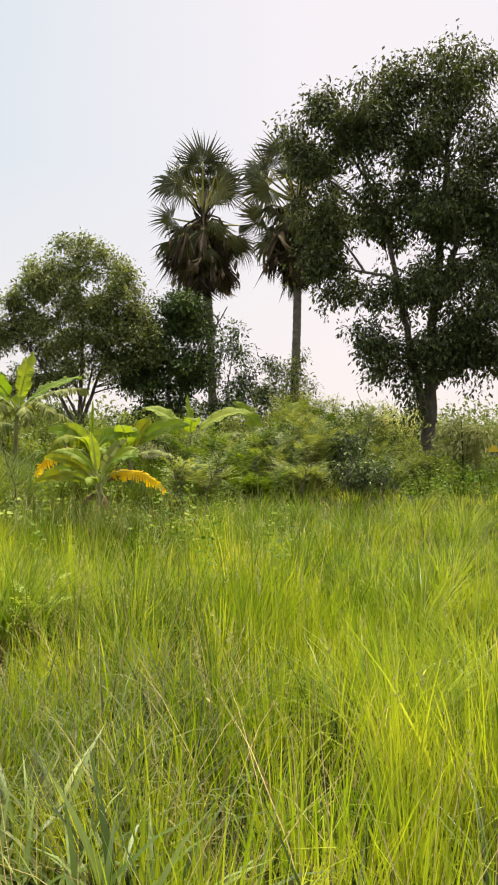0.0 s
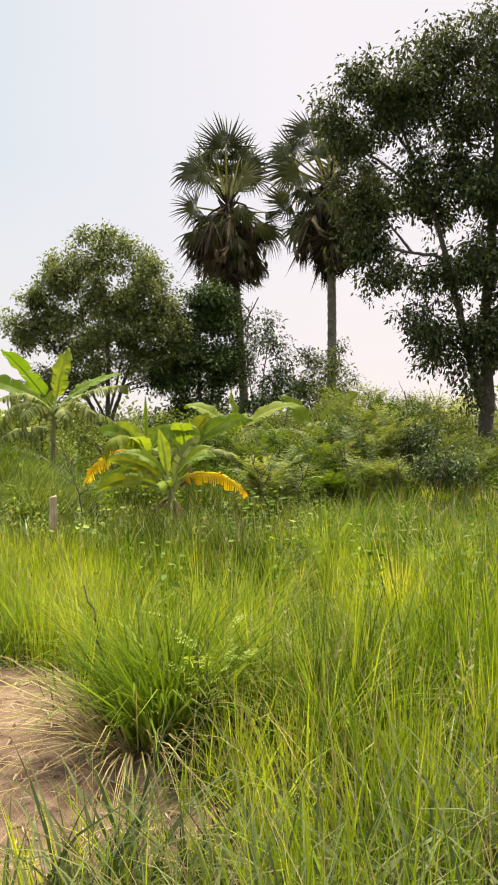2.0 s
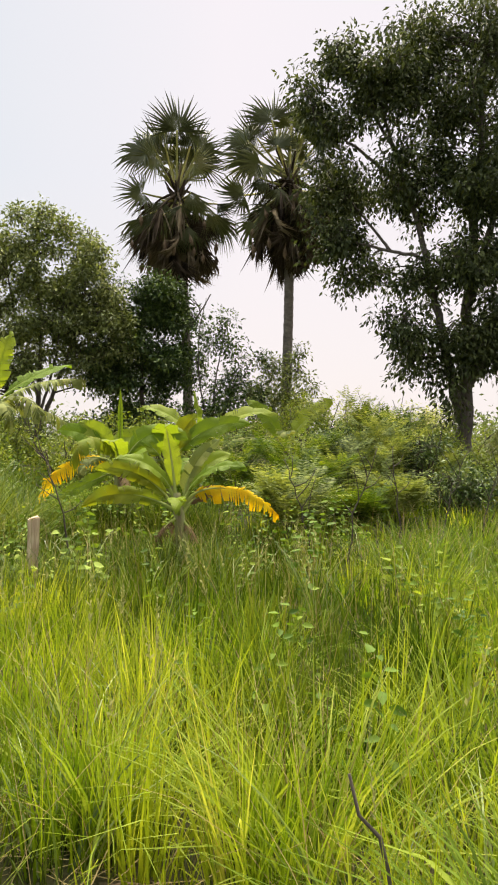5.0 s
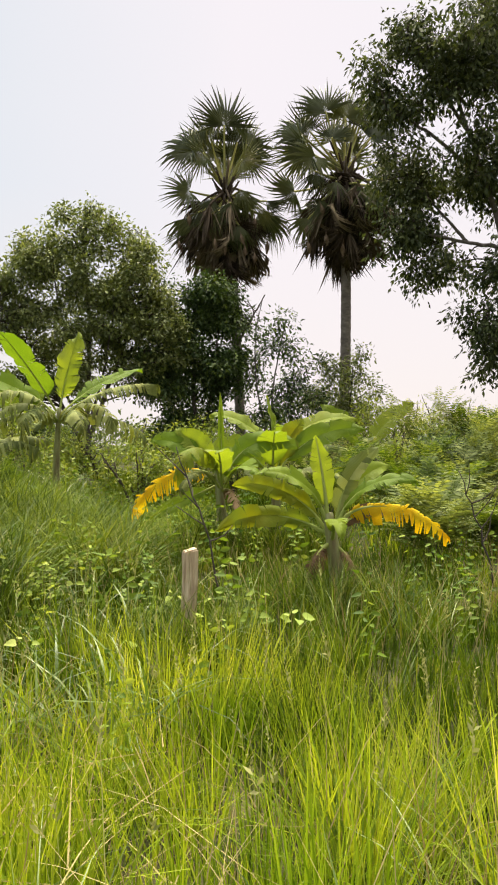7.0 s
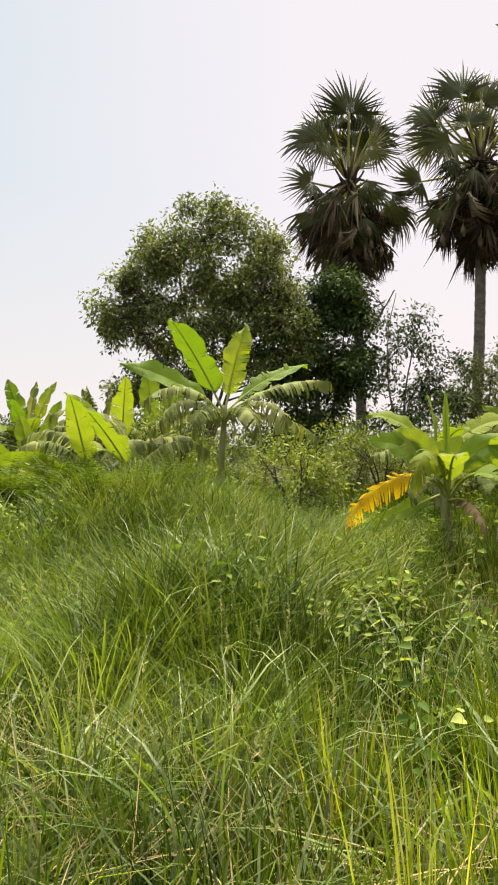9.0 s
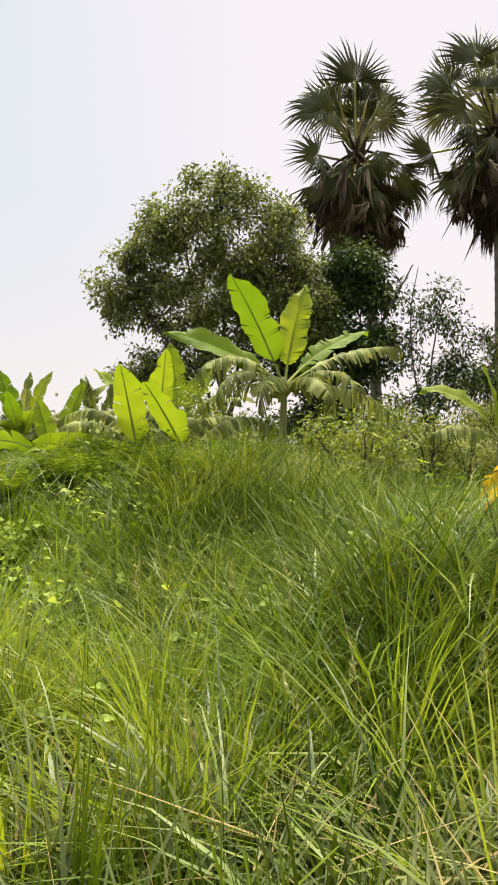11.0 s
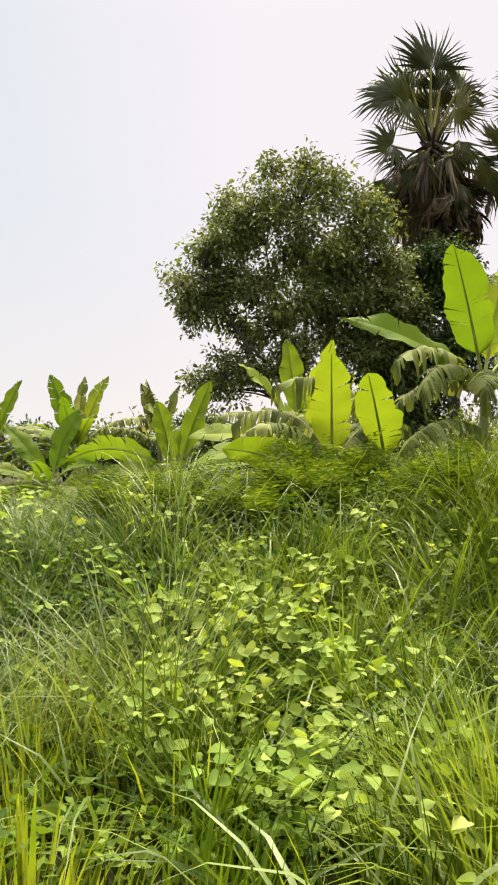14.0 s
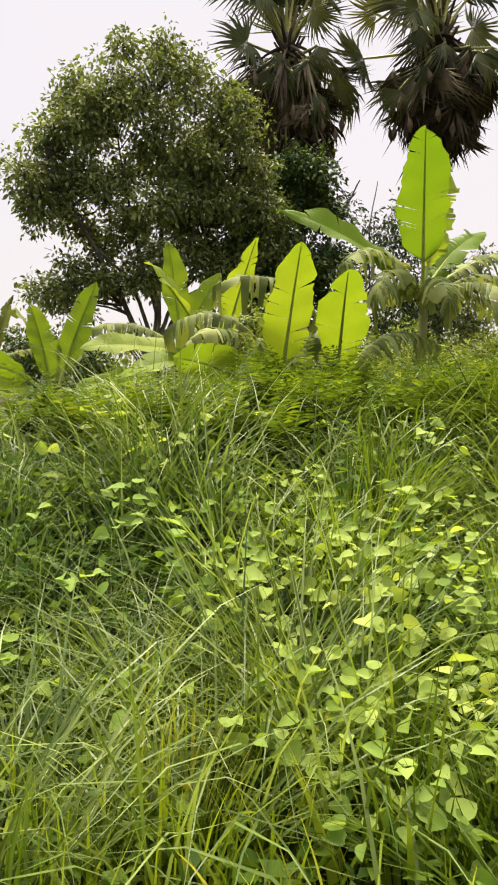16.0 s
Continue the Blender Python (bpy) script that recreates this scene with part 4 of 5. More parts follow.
banana_plant((-1.7, 21.5), 1.25, [(8, 42, 60, 2.1, .55, "g", .25, 30), (170, 30, 60, 1.7, .5, "g", .3, -30), (280, 35, 70, 1.5, .5, "g", .3, 0), (100, 8, 20, 1.4, .45, "g", .2, 60), (200, 60, 60, 1.6, .45, "o", .7, -20)],
             "banana plant half hidden among bushes", 3)
banana_plant((.5, 22.5), 1.2, [(170, 25, 30, 1.5, .5, "g", .25, -60), (15, 30, 40, 1.8, .5, "g", .3, 45), (0, 60, 70, 1.8, .5, "o", .6, 20), (185, 60, 70, 1.7, .5, "o", .6, -20), (260, 40, 80, 1.4, .5, "o", .5, 0)],
             "banana plant with torn leaves among bushes", 8)
banana_plant((-5.85, 18.95), 2.15, [
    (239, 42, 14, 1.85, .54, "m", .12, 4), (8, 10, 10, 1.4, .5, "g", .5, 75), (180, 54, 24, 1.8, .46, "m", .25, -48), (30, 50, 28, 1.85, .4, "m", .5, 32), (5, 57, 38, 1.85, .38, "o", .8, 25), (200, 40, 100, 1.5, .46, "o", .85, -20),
    (190, 74, 70, 1.3, .44, "o", .85, 0), (0, 80, 55, 1.6, .44, "o", .85, 0), (250, 60, 90, 1.3, .46, "o", .7, 0), (300, 60, 100, 1.3, .46, "o", .7, 0), (215, 45, 115, 1.4, .46, "o", .8, -10), (330, 45, 115, 1.4, .46, "o", .7, 10)],
    "tall banana plant with one broad upright leaf", 4, .065)
banana_plant((-7.85, 18.2), 1.1, [
    (262, 32, 6, 1.4, .44, "g", .16, 0), (182, 60, 62, 1.6, .38, "g", .18, -25), (178, 10, 125, 1.5, .42, "o", .9, -20), (205, 24, 118, 1.5, .4, "o", .9, -10), (25, 20, 110, 1.4, .42, "o", .85, 20), (260, 60, 50, 1.0, .4, "g", .2, 0), (214, 66, 20, 1.45, .42, "g", .08, 55), (20, 40, 120, 1.2, .4, "o", .85, 10)],
    "clump of bright banana leaves above the weeds", 5)
banana_plant((-7.22, 18.3), 1.12, [
    (249, 48, 12, 1.5, .46, "g", .16, -6), (185, 4, 120, 1.9, .42, "o", .9, -20), (0, 30, 100, 1.4, .4, "o", .9, 20), (10, 70, 60, 1.2, .36, "o", .8, 10), (120, 20, 40, 1.3, .4, "o", .5, 30)],
    "banana plant with one broad leaf and torn old leaves", 9)
banana_plant((-7.75, 20.4), 1.45, [
    (205, 38, 10, 1.4, .44, "g", .16, -40), (285, 28, 8, 1.5, .42, "g", .16, 10), (5, 60, 50, 1.5, .44, "o", .7, 20), (183, 72, 26, 1.6, .5, "g", .2, -30)],
    "banana plant with upright leaves behind others", 11)
banana_plant((-7.48, 23.2), 1.75, [
    (170, 3, 5, 1.55, .44, "g", .16, -75), (10, 22, 20, 1.3, .42, "g", .1, 60), (5, 50, 60, 1.6, .44, "o", .6, 20), (184, 55, 60, 1.6, .44, "o", .7, -20), (270, 50, 90, 1.3, .42, "o", .6, 0)],
    "banana plant with a narrow upright leaf under the trees", 13)
banana_plant((-9.6, 21.3), 1.1, [(0, 18, 8, 1.4, .36, "g", .16, 70), (180, 8, 8, 1.05, .38, "g", .1, -70), (2, 75, 20, 1.3, .36, "g", .16, 40), (168, 52, 70, 1.8, .5, "m", .5, 50), (188, 70, 50, 1.2, .4, "g", .3, -40), (120, 20, 30, 1.4, .4, "o", .5, 30), (60, 25, 60, 1.4, .4, "o", .6, 30)], "short banana plant with upright leaves", 6)
banana_plant((-10.25, 31.0), 1.75, [(178, 12, 6, 1.7, .4, "o", .15, -70), (182, 4, 12, 1.8, .4, "o", .7, -60), (0, 14, 10, 1.7, .36, "o", .4, 60), (182, 50, 60, 1.8, .4, "o", .8, -20), (10, 55, 60, 1.6, .4, "o", .8, 20), (265, 50, 80, 1.2, .4, "o", .6, 0)], "banana plant with tattered grey-green leaves", 14)
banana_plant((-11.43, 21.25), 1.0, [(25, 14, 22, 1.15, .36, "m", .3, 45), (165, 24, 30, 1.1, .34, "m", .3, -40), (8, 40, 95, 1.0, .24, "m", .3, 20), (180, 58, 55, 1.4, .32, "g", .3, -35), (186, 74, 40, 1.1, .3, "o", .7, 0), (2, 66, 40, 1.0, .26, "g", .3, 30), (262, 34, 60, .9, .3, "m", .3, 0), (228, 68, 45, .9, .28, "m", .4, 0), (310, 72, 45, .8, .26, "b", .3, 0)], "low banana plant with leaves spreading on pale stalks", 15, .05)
banana_plant((-12.6, 31.4), 1.7, [
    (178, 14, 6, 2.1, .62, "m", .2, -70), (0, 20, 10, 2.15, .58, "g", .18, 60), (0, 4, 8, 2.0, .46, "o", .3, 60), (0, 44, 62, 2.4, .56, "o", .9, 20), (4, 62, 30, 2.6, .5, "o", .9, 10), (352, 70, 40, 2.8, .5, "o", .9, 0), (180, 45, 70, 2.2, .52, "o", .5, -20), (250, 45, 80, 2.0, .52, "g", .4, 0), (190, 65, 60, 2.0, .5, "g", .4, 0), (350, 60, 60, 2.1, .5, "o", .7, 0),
    (300, 30, 60, 1.9, .52, "g", .3, 10), (220, 35, 60, 1.8, .52, "g", .3, -10), (262, 26, 20, 1.9, .52, "m", .25, 0), (182, 70, 60, 2.0, .5, "o", .7, -10)],
    "banana plant beyond the overgrown bank", 7, .11)
banana_plant((-15.2, 32.5), 1.8, [(0, 20, 10, 2.1, .56, "g", .1, 60), (178, 20, 20, 2.1, .56, "g", .2, -60), (10, 60, 60, 2.1, .56, "o", .6, 20), (185, 60, 60, 2.1, .56, "o", .6, -20), (0, 3, 8, 1.9, .46, "g", .1, 60)], "banana plant with upright leaves in thick growth", 10, .11)


# ---- bushes ----
def add_pinnate(g, base, az, tilt, bend, length, pairs, leaflet, slim=.28):
    """Feather leaves: leaflet pairs along an arching stalk; a thin stalk blade is added too."""
    n = len(base)
    add_blades(g, base, length, np.full(n, .006), az, tilt, bend, 3)
    pos = base
    side = np.stack([-np.sin(az), np.cos(az), np.zeros(n)], -1)
    for k in range(pairs):
        f = (k + .5) / pairs
        phi = tilt + bend * f
        d = np.stack([np.sin(phi) * np.cos(az), np.sin(phi) * np.sin(az), np.cos(phi)], -1)
        pos = pos + d * (length / pairs)[:, None]
        if f < .15:
            continue
        up = np.cross(d, side)
        size = leaflet * (math.sin(math.pi * (.18 + .75 * f)) ** .7) * rng.uniform(.8, 1.15, n)
        for sgn in (1, -1):
            add_leaves(g, pos, sgn * side + d * .45 + rng.normal(size=(n, 3)) * .12, up, size, size * slim, False, .1)


def feather_bush(x, y, w, h, seed, label, mat=None, fronds=300, flen=.42, pairs=9, leaflet=.1):
    global rng
    keep, rng = rng, np.random.default_rng(seed)
    top = new("feathery_bush")
    z = float(height(x, y)) - .02
    top.location = (x, y, z)
    tips = []
    for k in range(9):
        a = rng.uniform(0, 6.28)
        e = np.array([math.cos(a) * w * rng.uniform(.2, .75), math.sin(a) * w * rng.uniform(.2, .7), h * rng.uniform(.7, 1.0)])
        q = curve_pts([(0, 0, 0), e * [.35, .35, .55], e], 10)
        sg = Geo()
        add_tube(sg, q, np.linspace(min(.016, h * .006), .0015, 10), 5)
        sg.part("stem", M_TWIG, top)
        tips.append(q[3:])
    tips = np.concatenate(tips)
    b = tips[rng.integers(0, len(tips), fronds)] + rng.normal(size=(fronds, 3)) * [.07, .07, .05]
    az = np.arctan2(b[:, 1], b[:, 0]) + rng.normal(size=fronds) * .9
    g = Geo()
    add_pinnate(g, b, az, rng.uniform(.4, 1.2, fronds), rng.uniform(.1, .9, fronds), flen * rng.uniform(.6, 1.2, fronds), pairs, leaflet)
    g.part("foliage", mat or M_FERN, top)
    rng = keep
    return tagged(top, label, "bush")


def bush(x, y, w, h, seed, mat, label, leaf=.1, per=24, n=130, droop=.2):
    z = float(height(x, y))
    r = np.random.default_rng(seed)
    limbs = []
    for k in range(4):
        a = r.uniform(0, 6.28)
        e = (x + math.cos(a) * w * .5, y + math.sin(a) * w * .4, z + h * r.uniform(.6, .95))
        limbs.append(([(x, y, z), ((x + e[0]) / 2 + .05, (y + e[1]) / 2, z + h * .45), e], .035, .008))
    blobs = []
    for k in range(5):
        a = r.uniform(0, 6.28)
        q = r.uniform(.1, .6)
        bz = r.uniform(.3, .75)
        blobs.append((x + math.cos(a) * w * q, y + math.sin(a) * w * q, z + h * bz, w * .42, w * .42, h * .27, n // 5))
    return grow("bush", limbs, blobs, mat, leaf, per, .14, label, "bush", M_TWIG, droop, False, .3, seed, .4, 6, .01, .2)


for k, (bx, by, bw, bh) in enumerate([(-.3, 15.6, .8, 1.0), (.6, 16.6, .9, 1.3), (1.5, 17.6, 1.0, 1.75), (2.6, 20.0, 1.2, 2.0), (1.6, 21.0, 1.3, 2.4), (3.3, 22.0, 1.0, 1.9), (-1.2, 18.2, 1.0, 1.3), (-1.0, 13.6, .7, .9), (2.0, 19.0, 1.2, 1.6), (-.2, 17.2, .9, 1.3), (1.2, 15.6, .9, .6), (3.4, 17.6, 1.0, .65), (.2, 14.7, .8, .5), (3.0, 18.9, 1.1, 1.1)]):
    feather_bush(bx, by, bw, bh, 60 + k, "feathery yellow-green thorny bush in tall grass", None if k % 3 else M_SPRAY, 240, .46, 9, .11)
for k, (bx, by, bw, bh) in enumerate([(2.5, 18.4, .9, 1.7), (.3, 19.4, .9, 1.5), (.9, 18.2, .8, 1.4), (3.6, 20.8, .9, 1.4), (2.3, 16.5, .8, .8), (4.5, 19.2, .8, .8)]):
    bush(bx, by, bw, bh, 150 + k, M_BUSH if k % 2 else M_DARK, "small-leaved green bush in tall grass", .085, 26, 150)
feather_bush(-1.5, 5.15, .1, .55, 78, "small light green seedling with feathery leaves", M_VINE, 26, .17, 8, .04)
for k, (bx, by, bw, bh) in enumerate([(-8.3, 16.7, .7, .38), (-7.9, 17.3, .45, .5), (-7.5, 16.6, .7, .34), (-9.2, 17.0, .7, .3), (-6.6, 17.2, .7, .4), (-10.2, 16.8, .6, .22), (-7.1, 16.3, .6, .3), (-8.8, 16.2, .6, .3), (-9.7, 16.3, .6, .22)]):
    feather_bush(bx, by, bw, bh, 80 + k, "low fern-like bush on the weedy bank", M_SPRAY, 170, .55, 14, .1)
for k, (bx, by, bw, bh) in enumerate([
        (3.6, 24.5, 1.8, 2.4), (1.6, 25, 1.7, 2.6), (-.6, 25.5, 1.5, 2.2), (-2.4, 23.8, 1.6, 1.9), (-4.2, 23.5, 1.6, 1.8), (-4.6, 20.2, 1.3, 1.4), (6.6, 26, 2.0, 2.3), (8.5, 25, 2.0, 2.0), (-7.5, 24.5, 1.8, 1.7),
        (-6.8, 21.2, 1.3, 1.4), (5.4, 30, 2.4, 3.0), (3.2, 32, 2.6, 3.2), (-5.9, 26.5, 1.6, 1.6), (-2.6, 27.0, 1.6, 1.9)]):
    bush(bx, by, bw, bh, 40 + k, M_BUSH, "loose green bush below the trees")
for k, (bx, by, bw, bh) in enumerate([(.6, 26.8, 1.4, 2.3), (2.7, 26.6, 1.5, 2.5), (4.4, 27.5, 1.6, 2.4), (6.0, 28.5, 1.7, 2.6), (-1.4, 24.2, 1.2, 1.6)]):
    bush(bx, by, bw, bh, 110 + k, M_PALE, "light yellow-green bush below the trees")
for k, (bx, by, bw, bh) in enumerate([(-11.4, 34.5, 1.8, 1.9), (-13.6, 35.5, 2.0, 2.0), (-9.2, 33.5, 1.6, 1.8), (-15.8, 35.0, 2.2, 2.2), (-7.6, 32.5, 1.6, 1.7)]):
    bush(bx, by, bw, bh, 130 + k, M_DARK, "dark green thicket behind the banana plants", .16, 34, 170)
bush(5.95, 21.0, .9, 1.8, 90, M_PALE, "pale grey-green weeping bamboo-like bush", .15, 34, 120, 1.1)

far = Geo()
cx = rng.uniform(-60, 60, 900)
cy = rng.uniform(38, 70, 900)
cz = (1.2 + 1.6 * (.5 + .5 * noise2(cx, cy, .15, 3.0))) * rng.uniform(.2, 1.2, 900)
cc = np.repeat(np.stack([cx, cy, cz], -1), 36, 0)
pp = cc + rng.normal(size=cc.shape) * [.9, .9, .5]
pp[:, 2] = np.abs(pp[:, 2])
add_leaves(far, pp, rand_dirs(len(pp)), rand_dirs(len(pp), 1), rng.uniform(.2, .4, len(pp)), rng.uniform(.1, .22, len(pp)), False)
tagged(far.part("far_woods", M_FAR), "line of distant bushes and low trees", "woods", kind="stuff")

# ---- fence post ----
post = bpy.data.meshes.new("fence_post")
bm = bmesh.new()
bmesh.ops.create_cube(bm, size=1.0, matrix=Matrix.Translation((0, 0, .45)) @ Matrix.Diagonal((.1, .09, .9, 1)))
bmesh.ops.subdivide_edges(bm, edges=[e for e in bm.edges if abs(e.verts[0].co.z - e.verts[1].co.z) > .1], cuts=8)
bmesh.ops.bevel(bm, geom=[e for e in bm.edges if len(e.link_faces) == 2 and e.calc_face_angle(0) > 1], offset=.01, segments=2, affect="EDGES")
for v in bm.verts:
    v.co += Vector((noise.noise(v.co * 7), noise.noise(v.co * 7 + Vector((9, 0, 0))), 0)) * .012
    if v.co.z > .85:
        v.co.z += .012 * math.sin(v.co.x * 50)
bm.to_mesh(post)
bm.free()
post.materials.append(M_POST)
post_ob = new("fence_post", post)
post_ob.matrix_world = pose(-3.73, 10.67, float(height(-3.73, 10.67)) - .12, 1, 2, 12) @ Matrix.Diagonal((.95, .95, 1, 1))
tagged(post_ob, "weathered squared wooden post in tall grass", "post")


# ---- dead stalks ----
def dead_stalk(x, y, top_x, top_z, seed, twigs=5):
    r = np.random.default_rng(seed)
    ob = new("dead_weed_stalk")
    z = float(height(x, y)) - .05
    ob.location = (x, y, z)
    g = Geo()
    q = curve_pts([(0, 0, 0), ((top_x - x) * .4, .05, (top_z - z) * .55), (top_x - x, .1, top_z - z)], 12)
    q[1:] += r.normal(size=(11, 3)) * .012
    add_tube(g, q, np.linspace(.011, .004, 12), 6)
    g.part("stalk", M_TWIG, ob)
    for k in range(twigs):
        s = q[5 + k]
        e = s + np.array([r.uniform(-.25, .25), r.uniform(-.1, .1), r.uniform(.12, .35)])
        b = Geo()
        add_tube(b, curve_pts([s, (s + e) / 2 + [.02, 0, -.02], e], 5), np.linspace(.007, .003, 5), 5)
        b.part("side_twig", M_TWIG, ob)
    tagged(ob, "bare dark dead weed stalk", "dead plant", "dead weed stalks")


for k, (sx, sy, tx, tz) in enumerate([(-3.4, 11.3, -3.8, 1.45), (-.75, 11.6, -.35, 1.35), (-1.0, 11.9, -1.3, 1.2), (-2.05, 5.6, -2.2, .68), (.8, 13.0, 1.2, 1.25), (1.6, 13.6, 2.0, 1.2), (.2, 12.6, .1, 1.3)]):
    dead_stalk(sx, sy, tx, tz, 300 + k, 5 if sy > 8 else 0)

# ---- yellow sign ----
sign = new("field_sign")
sign.location = (7.6, 23.5, float(height(7.6, 23.5)))
g = Geo()
add_tube(g, [(0, 0, -.05), (0, 0, .4), (0, 0, .85)], [.02, .02, .02], 8)
g.part("pole", M_TWIG, sign)
bm = bmesh.new()
bmesh.ops.create_cube(bm, size=1.0, matrix=Matrix.Translation((0, -.03, .72)) @ Matrix.Diagonal((.3, .015, .2, 1)))
bmesh.ops.bevel(bm, geom=list(bm.edges), offset=.004, segments=1, affect="EDGES")
me = bpy.data.meshes.new("panel")
bm.to_mesh(me)
bm.free()
me.materials.append(M_SIGN)
panel = new("panel", me)
panel.parent = sign
tagged(sign, "small yellow sign on a thin pole", "sign")


# ---- grass ----
def scatter(n, x0, x1, y0, y1):
    return rng.uniform(x0, x1, n), rng.uniform(y0, y1, n)


def keep_seen(x, y):
    """Plan stretch beside the track that can be seen."""
    line = np.interp(x, TRACK[::-1, 0], TRACK[::-1, 1])
    return y > line - .2


def clear(x, y):
    return (bareness(x, y) < .3 + .2 * rng.random(x.shape)) & (track_distance(x, y) > .35) & (np.hypot(x + 1.85, y - 5.25) > .45)


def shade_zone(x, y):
    """How far the deep green sward takes over from the bright one, by its own colour and as painted shade."""
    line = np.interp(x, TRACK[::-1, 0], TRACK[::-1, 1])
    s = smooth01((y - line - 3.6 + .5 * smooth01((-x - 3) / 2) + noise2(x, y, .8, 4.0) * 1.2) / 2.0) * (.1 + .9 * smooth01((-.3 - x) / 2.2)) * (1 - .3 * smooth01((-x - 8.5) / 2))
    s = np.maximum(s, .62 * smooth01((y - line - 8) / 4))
    # The -4.6 and (-5.1, 12.2) terms paint shaded gaps and flank as darker grass
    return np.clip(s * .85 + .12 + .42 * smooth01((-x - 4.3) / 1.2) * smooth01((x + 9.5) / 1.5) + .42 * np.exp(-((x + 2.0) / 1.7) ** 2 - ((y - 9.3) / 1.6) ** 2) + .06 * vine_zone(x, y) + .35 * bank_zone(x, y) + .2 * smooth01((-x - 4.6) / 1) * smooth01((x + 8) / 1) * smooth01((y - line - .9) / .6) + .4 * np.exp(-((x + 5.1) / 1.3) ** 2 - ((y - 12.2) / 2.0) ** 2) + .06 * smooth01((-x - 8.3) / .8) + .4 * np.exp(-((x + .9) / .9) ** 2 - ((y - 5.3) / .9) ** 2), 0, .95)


def bank_zone(x, y):
    """Rough growth on the slope below the far banana plants."""
    line = np.interp(x, TRACK[::-1, 0], TRACK[::-1, 1])
    return smooth01((-x - 5.2) / 1.6) * smooth01((y - line - 1.8) / 1.2)


def vine_zone(x, y):
    line = np.interp(x, TRACK[::-1, 0], TRACK[::-1, 1])
    return smooth01((-x - 7.9) / 1.1) * smooth01((5.2 - (y - line)) / 1.2)


def low_bank(x, y):
    """Growth stays low where the bank falls away to the far banana plants."""
    return 1 - .5 * smooth01((-x - 9.3) / .9) * smooth01((y - 13.2) / 1.2)


def sward_height(x, y):
    """How tall the meadow stands: high beside the track, short farther off and round the post and banana plants."""
    d = track_distance(x, y)
    h = .64 - .2 * smooth01((d - 2.6) / 2.4) - .12 * smooth01((d - 6) / 4)
    h = h - .12 * np.exp(-((x + 2.8) / 2.2) ** 2 - ((y - 11.2) / 2.2) ** 2)
    return h * (.5 + .5 * smooth01(d / 1.6)) * (1 - .15 * vine_zone(x, y)) * (1 - .28 * bank_zone(x, y)) * low_bank(x, y)


def meadow(count, per, x0, x1, y0, y1, dmin, dmax, wid, g, dark, segs=3, rad=.09, share=1.0, fill=False):
    x, y = scatter(count, x0, x1, y0, y1)
    d = track_distance(x, y)
    ok = keep_seen(x, y) & clear(x, y) & (d >= dmin) & (d < dmax)
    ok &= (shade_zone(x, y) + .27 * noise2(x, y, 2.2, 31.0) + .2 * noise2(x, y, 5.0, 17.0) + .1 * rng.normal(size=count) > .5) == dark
    clump = noise2(x, y, 1.5, 7.0) * .5 + noise2(x, y, 4.5, 8.0) * .5
    clump = clump * .75 + .5 * noise2(x, y, 3.1, 23.0)
    if not fill:
        ok &= rng.random(count) < (.82 + .6 * clump) * (1 - .3 * smooth01((-x - 3.6) / 1.6)) * (1 - .45 * bank_zone(x, y))
    x, y, clump = x[ok], y[ok], clump[ok]
    m = len(x)
    th = sward_height(x, y) * share * rng.uniform(.55, 1.25, m) * (1 + .45 * clump)
    lean_az, lean = rng.uniform(0, 6.28, m), rng.gamma(1.6, .07, m)
    tr = rad * rng.uniform(.6, 1.4, m)
    hue = np.clip(.5 + .25 * noise2(x, y, 1.1, 41.0) + .22 * rng.normal(size=m), 0, 1)
    k = np.repeat(np.arange(m), per)
    n = len(k)
    a, f = rng.uniform(0, 6.28, n), rng.random(n) ** .6
    px, py = x[k] + f * tr[k] * np.cos(a), y[k] + f * tr[k] * np.sin(a)
    vx = np.cos(lean_az[k]) * lean[k] + np.cos(a) * f * .17
    vy = np.sin(lean_az[k]) * lean[k] + np.sin(a) * f * .17
    az, tilt = np.arctan2(vy, vx) + rng.normal(size=n) * .15, np.hypot(vx, vy)
    w = wid * (1 + .45 * smooth01((-x[k] - 3.6) / 1.6) + .3 * smooth01((-x[k] - 7) / 1.5)) * rng.uniform(.55, 1.3, n) * np.where(rng.random(n) < .08, 1.9, 1)
    bend = .05 + .5 * f * rng.uniform(.2, 1.4, n) + np.where(rng.random(n) < .14, rng.uniform(.6, 2.0, n), 0)
    add_blades(g, np.stack([px, py, height(px, py) - .01], -1), th[k] * rng.uniform(.45, 1.15, n) * (1.05 - .2 * f), w, az, tilt, bend, segs)
    g.tuft.append(np.repeat(hue[k], 2 * segs + 1))


def sward(g, name, mat, label):
    ob = g.part(name, mat)
    at = ob.data.attributes.new("tuft", "FLOAT", "POINT")
    at.data.foreach_set("value", np.concatenate(g.tuft).astype(np.float32))
    tagged(ob, label, "grass", kind="stuff")


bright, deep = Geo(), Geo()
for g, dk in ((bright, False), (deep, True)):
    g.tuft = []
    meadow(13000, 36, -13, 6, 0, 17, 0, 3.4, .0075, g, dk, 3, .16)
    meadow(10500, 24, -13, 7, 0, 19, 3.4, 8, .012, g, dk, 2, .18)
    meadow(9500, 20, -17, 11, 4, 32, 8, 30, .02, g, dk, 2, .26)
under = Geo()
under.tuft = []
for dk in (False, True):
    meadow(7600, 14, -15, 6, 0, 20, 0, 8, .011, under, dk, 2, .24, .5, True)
sward(under, "short_grass", M_UNDER, "short grass under the tall blades, coloured dark like shade")
sward(bright, "meadow_grass", M_GRASS, "tall bright yellow-green meadow grass")
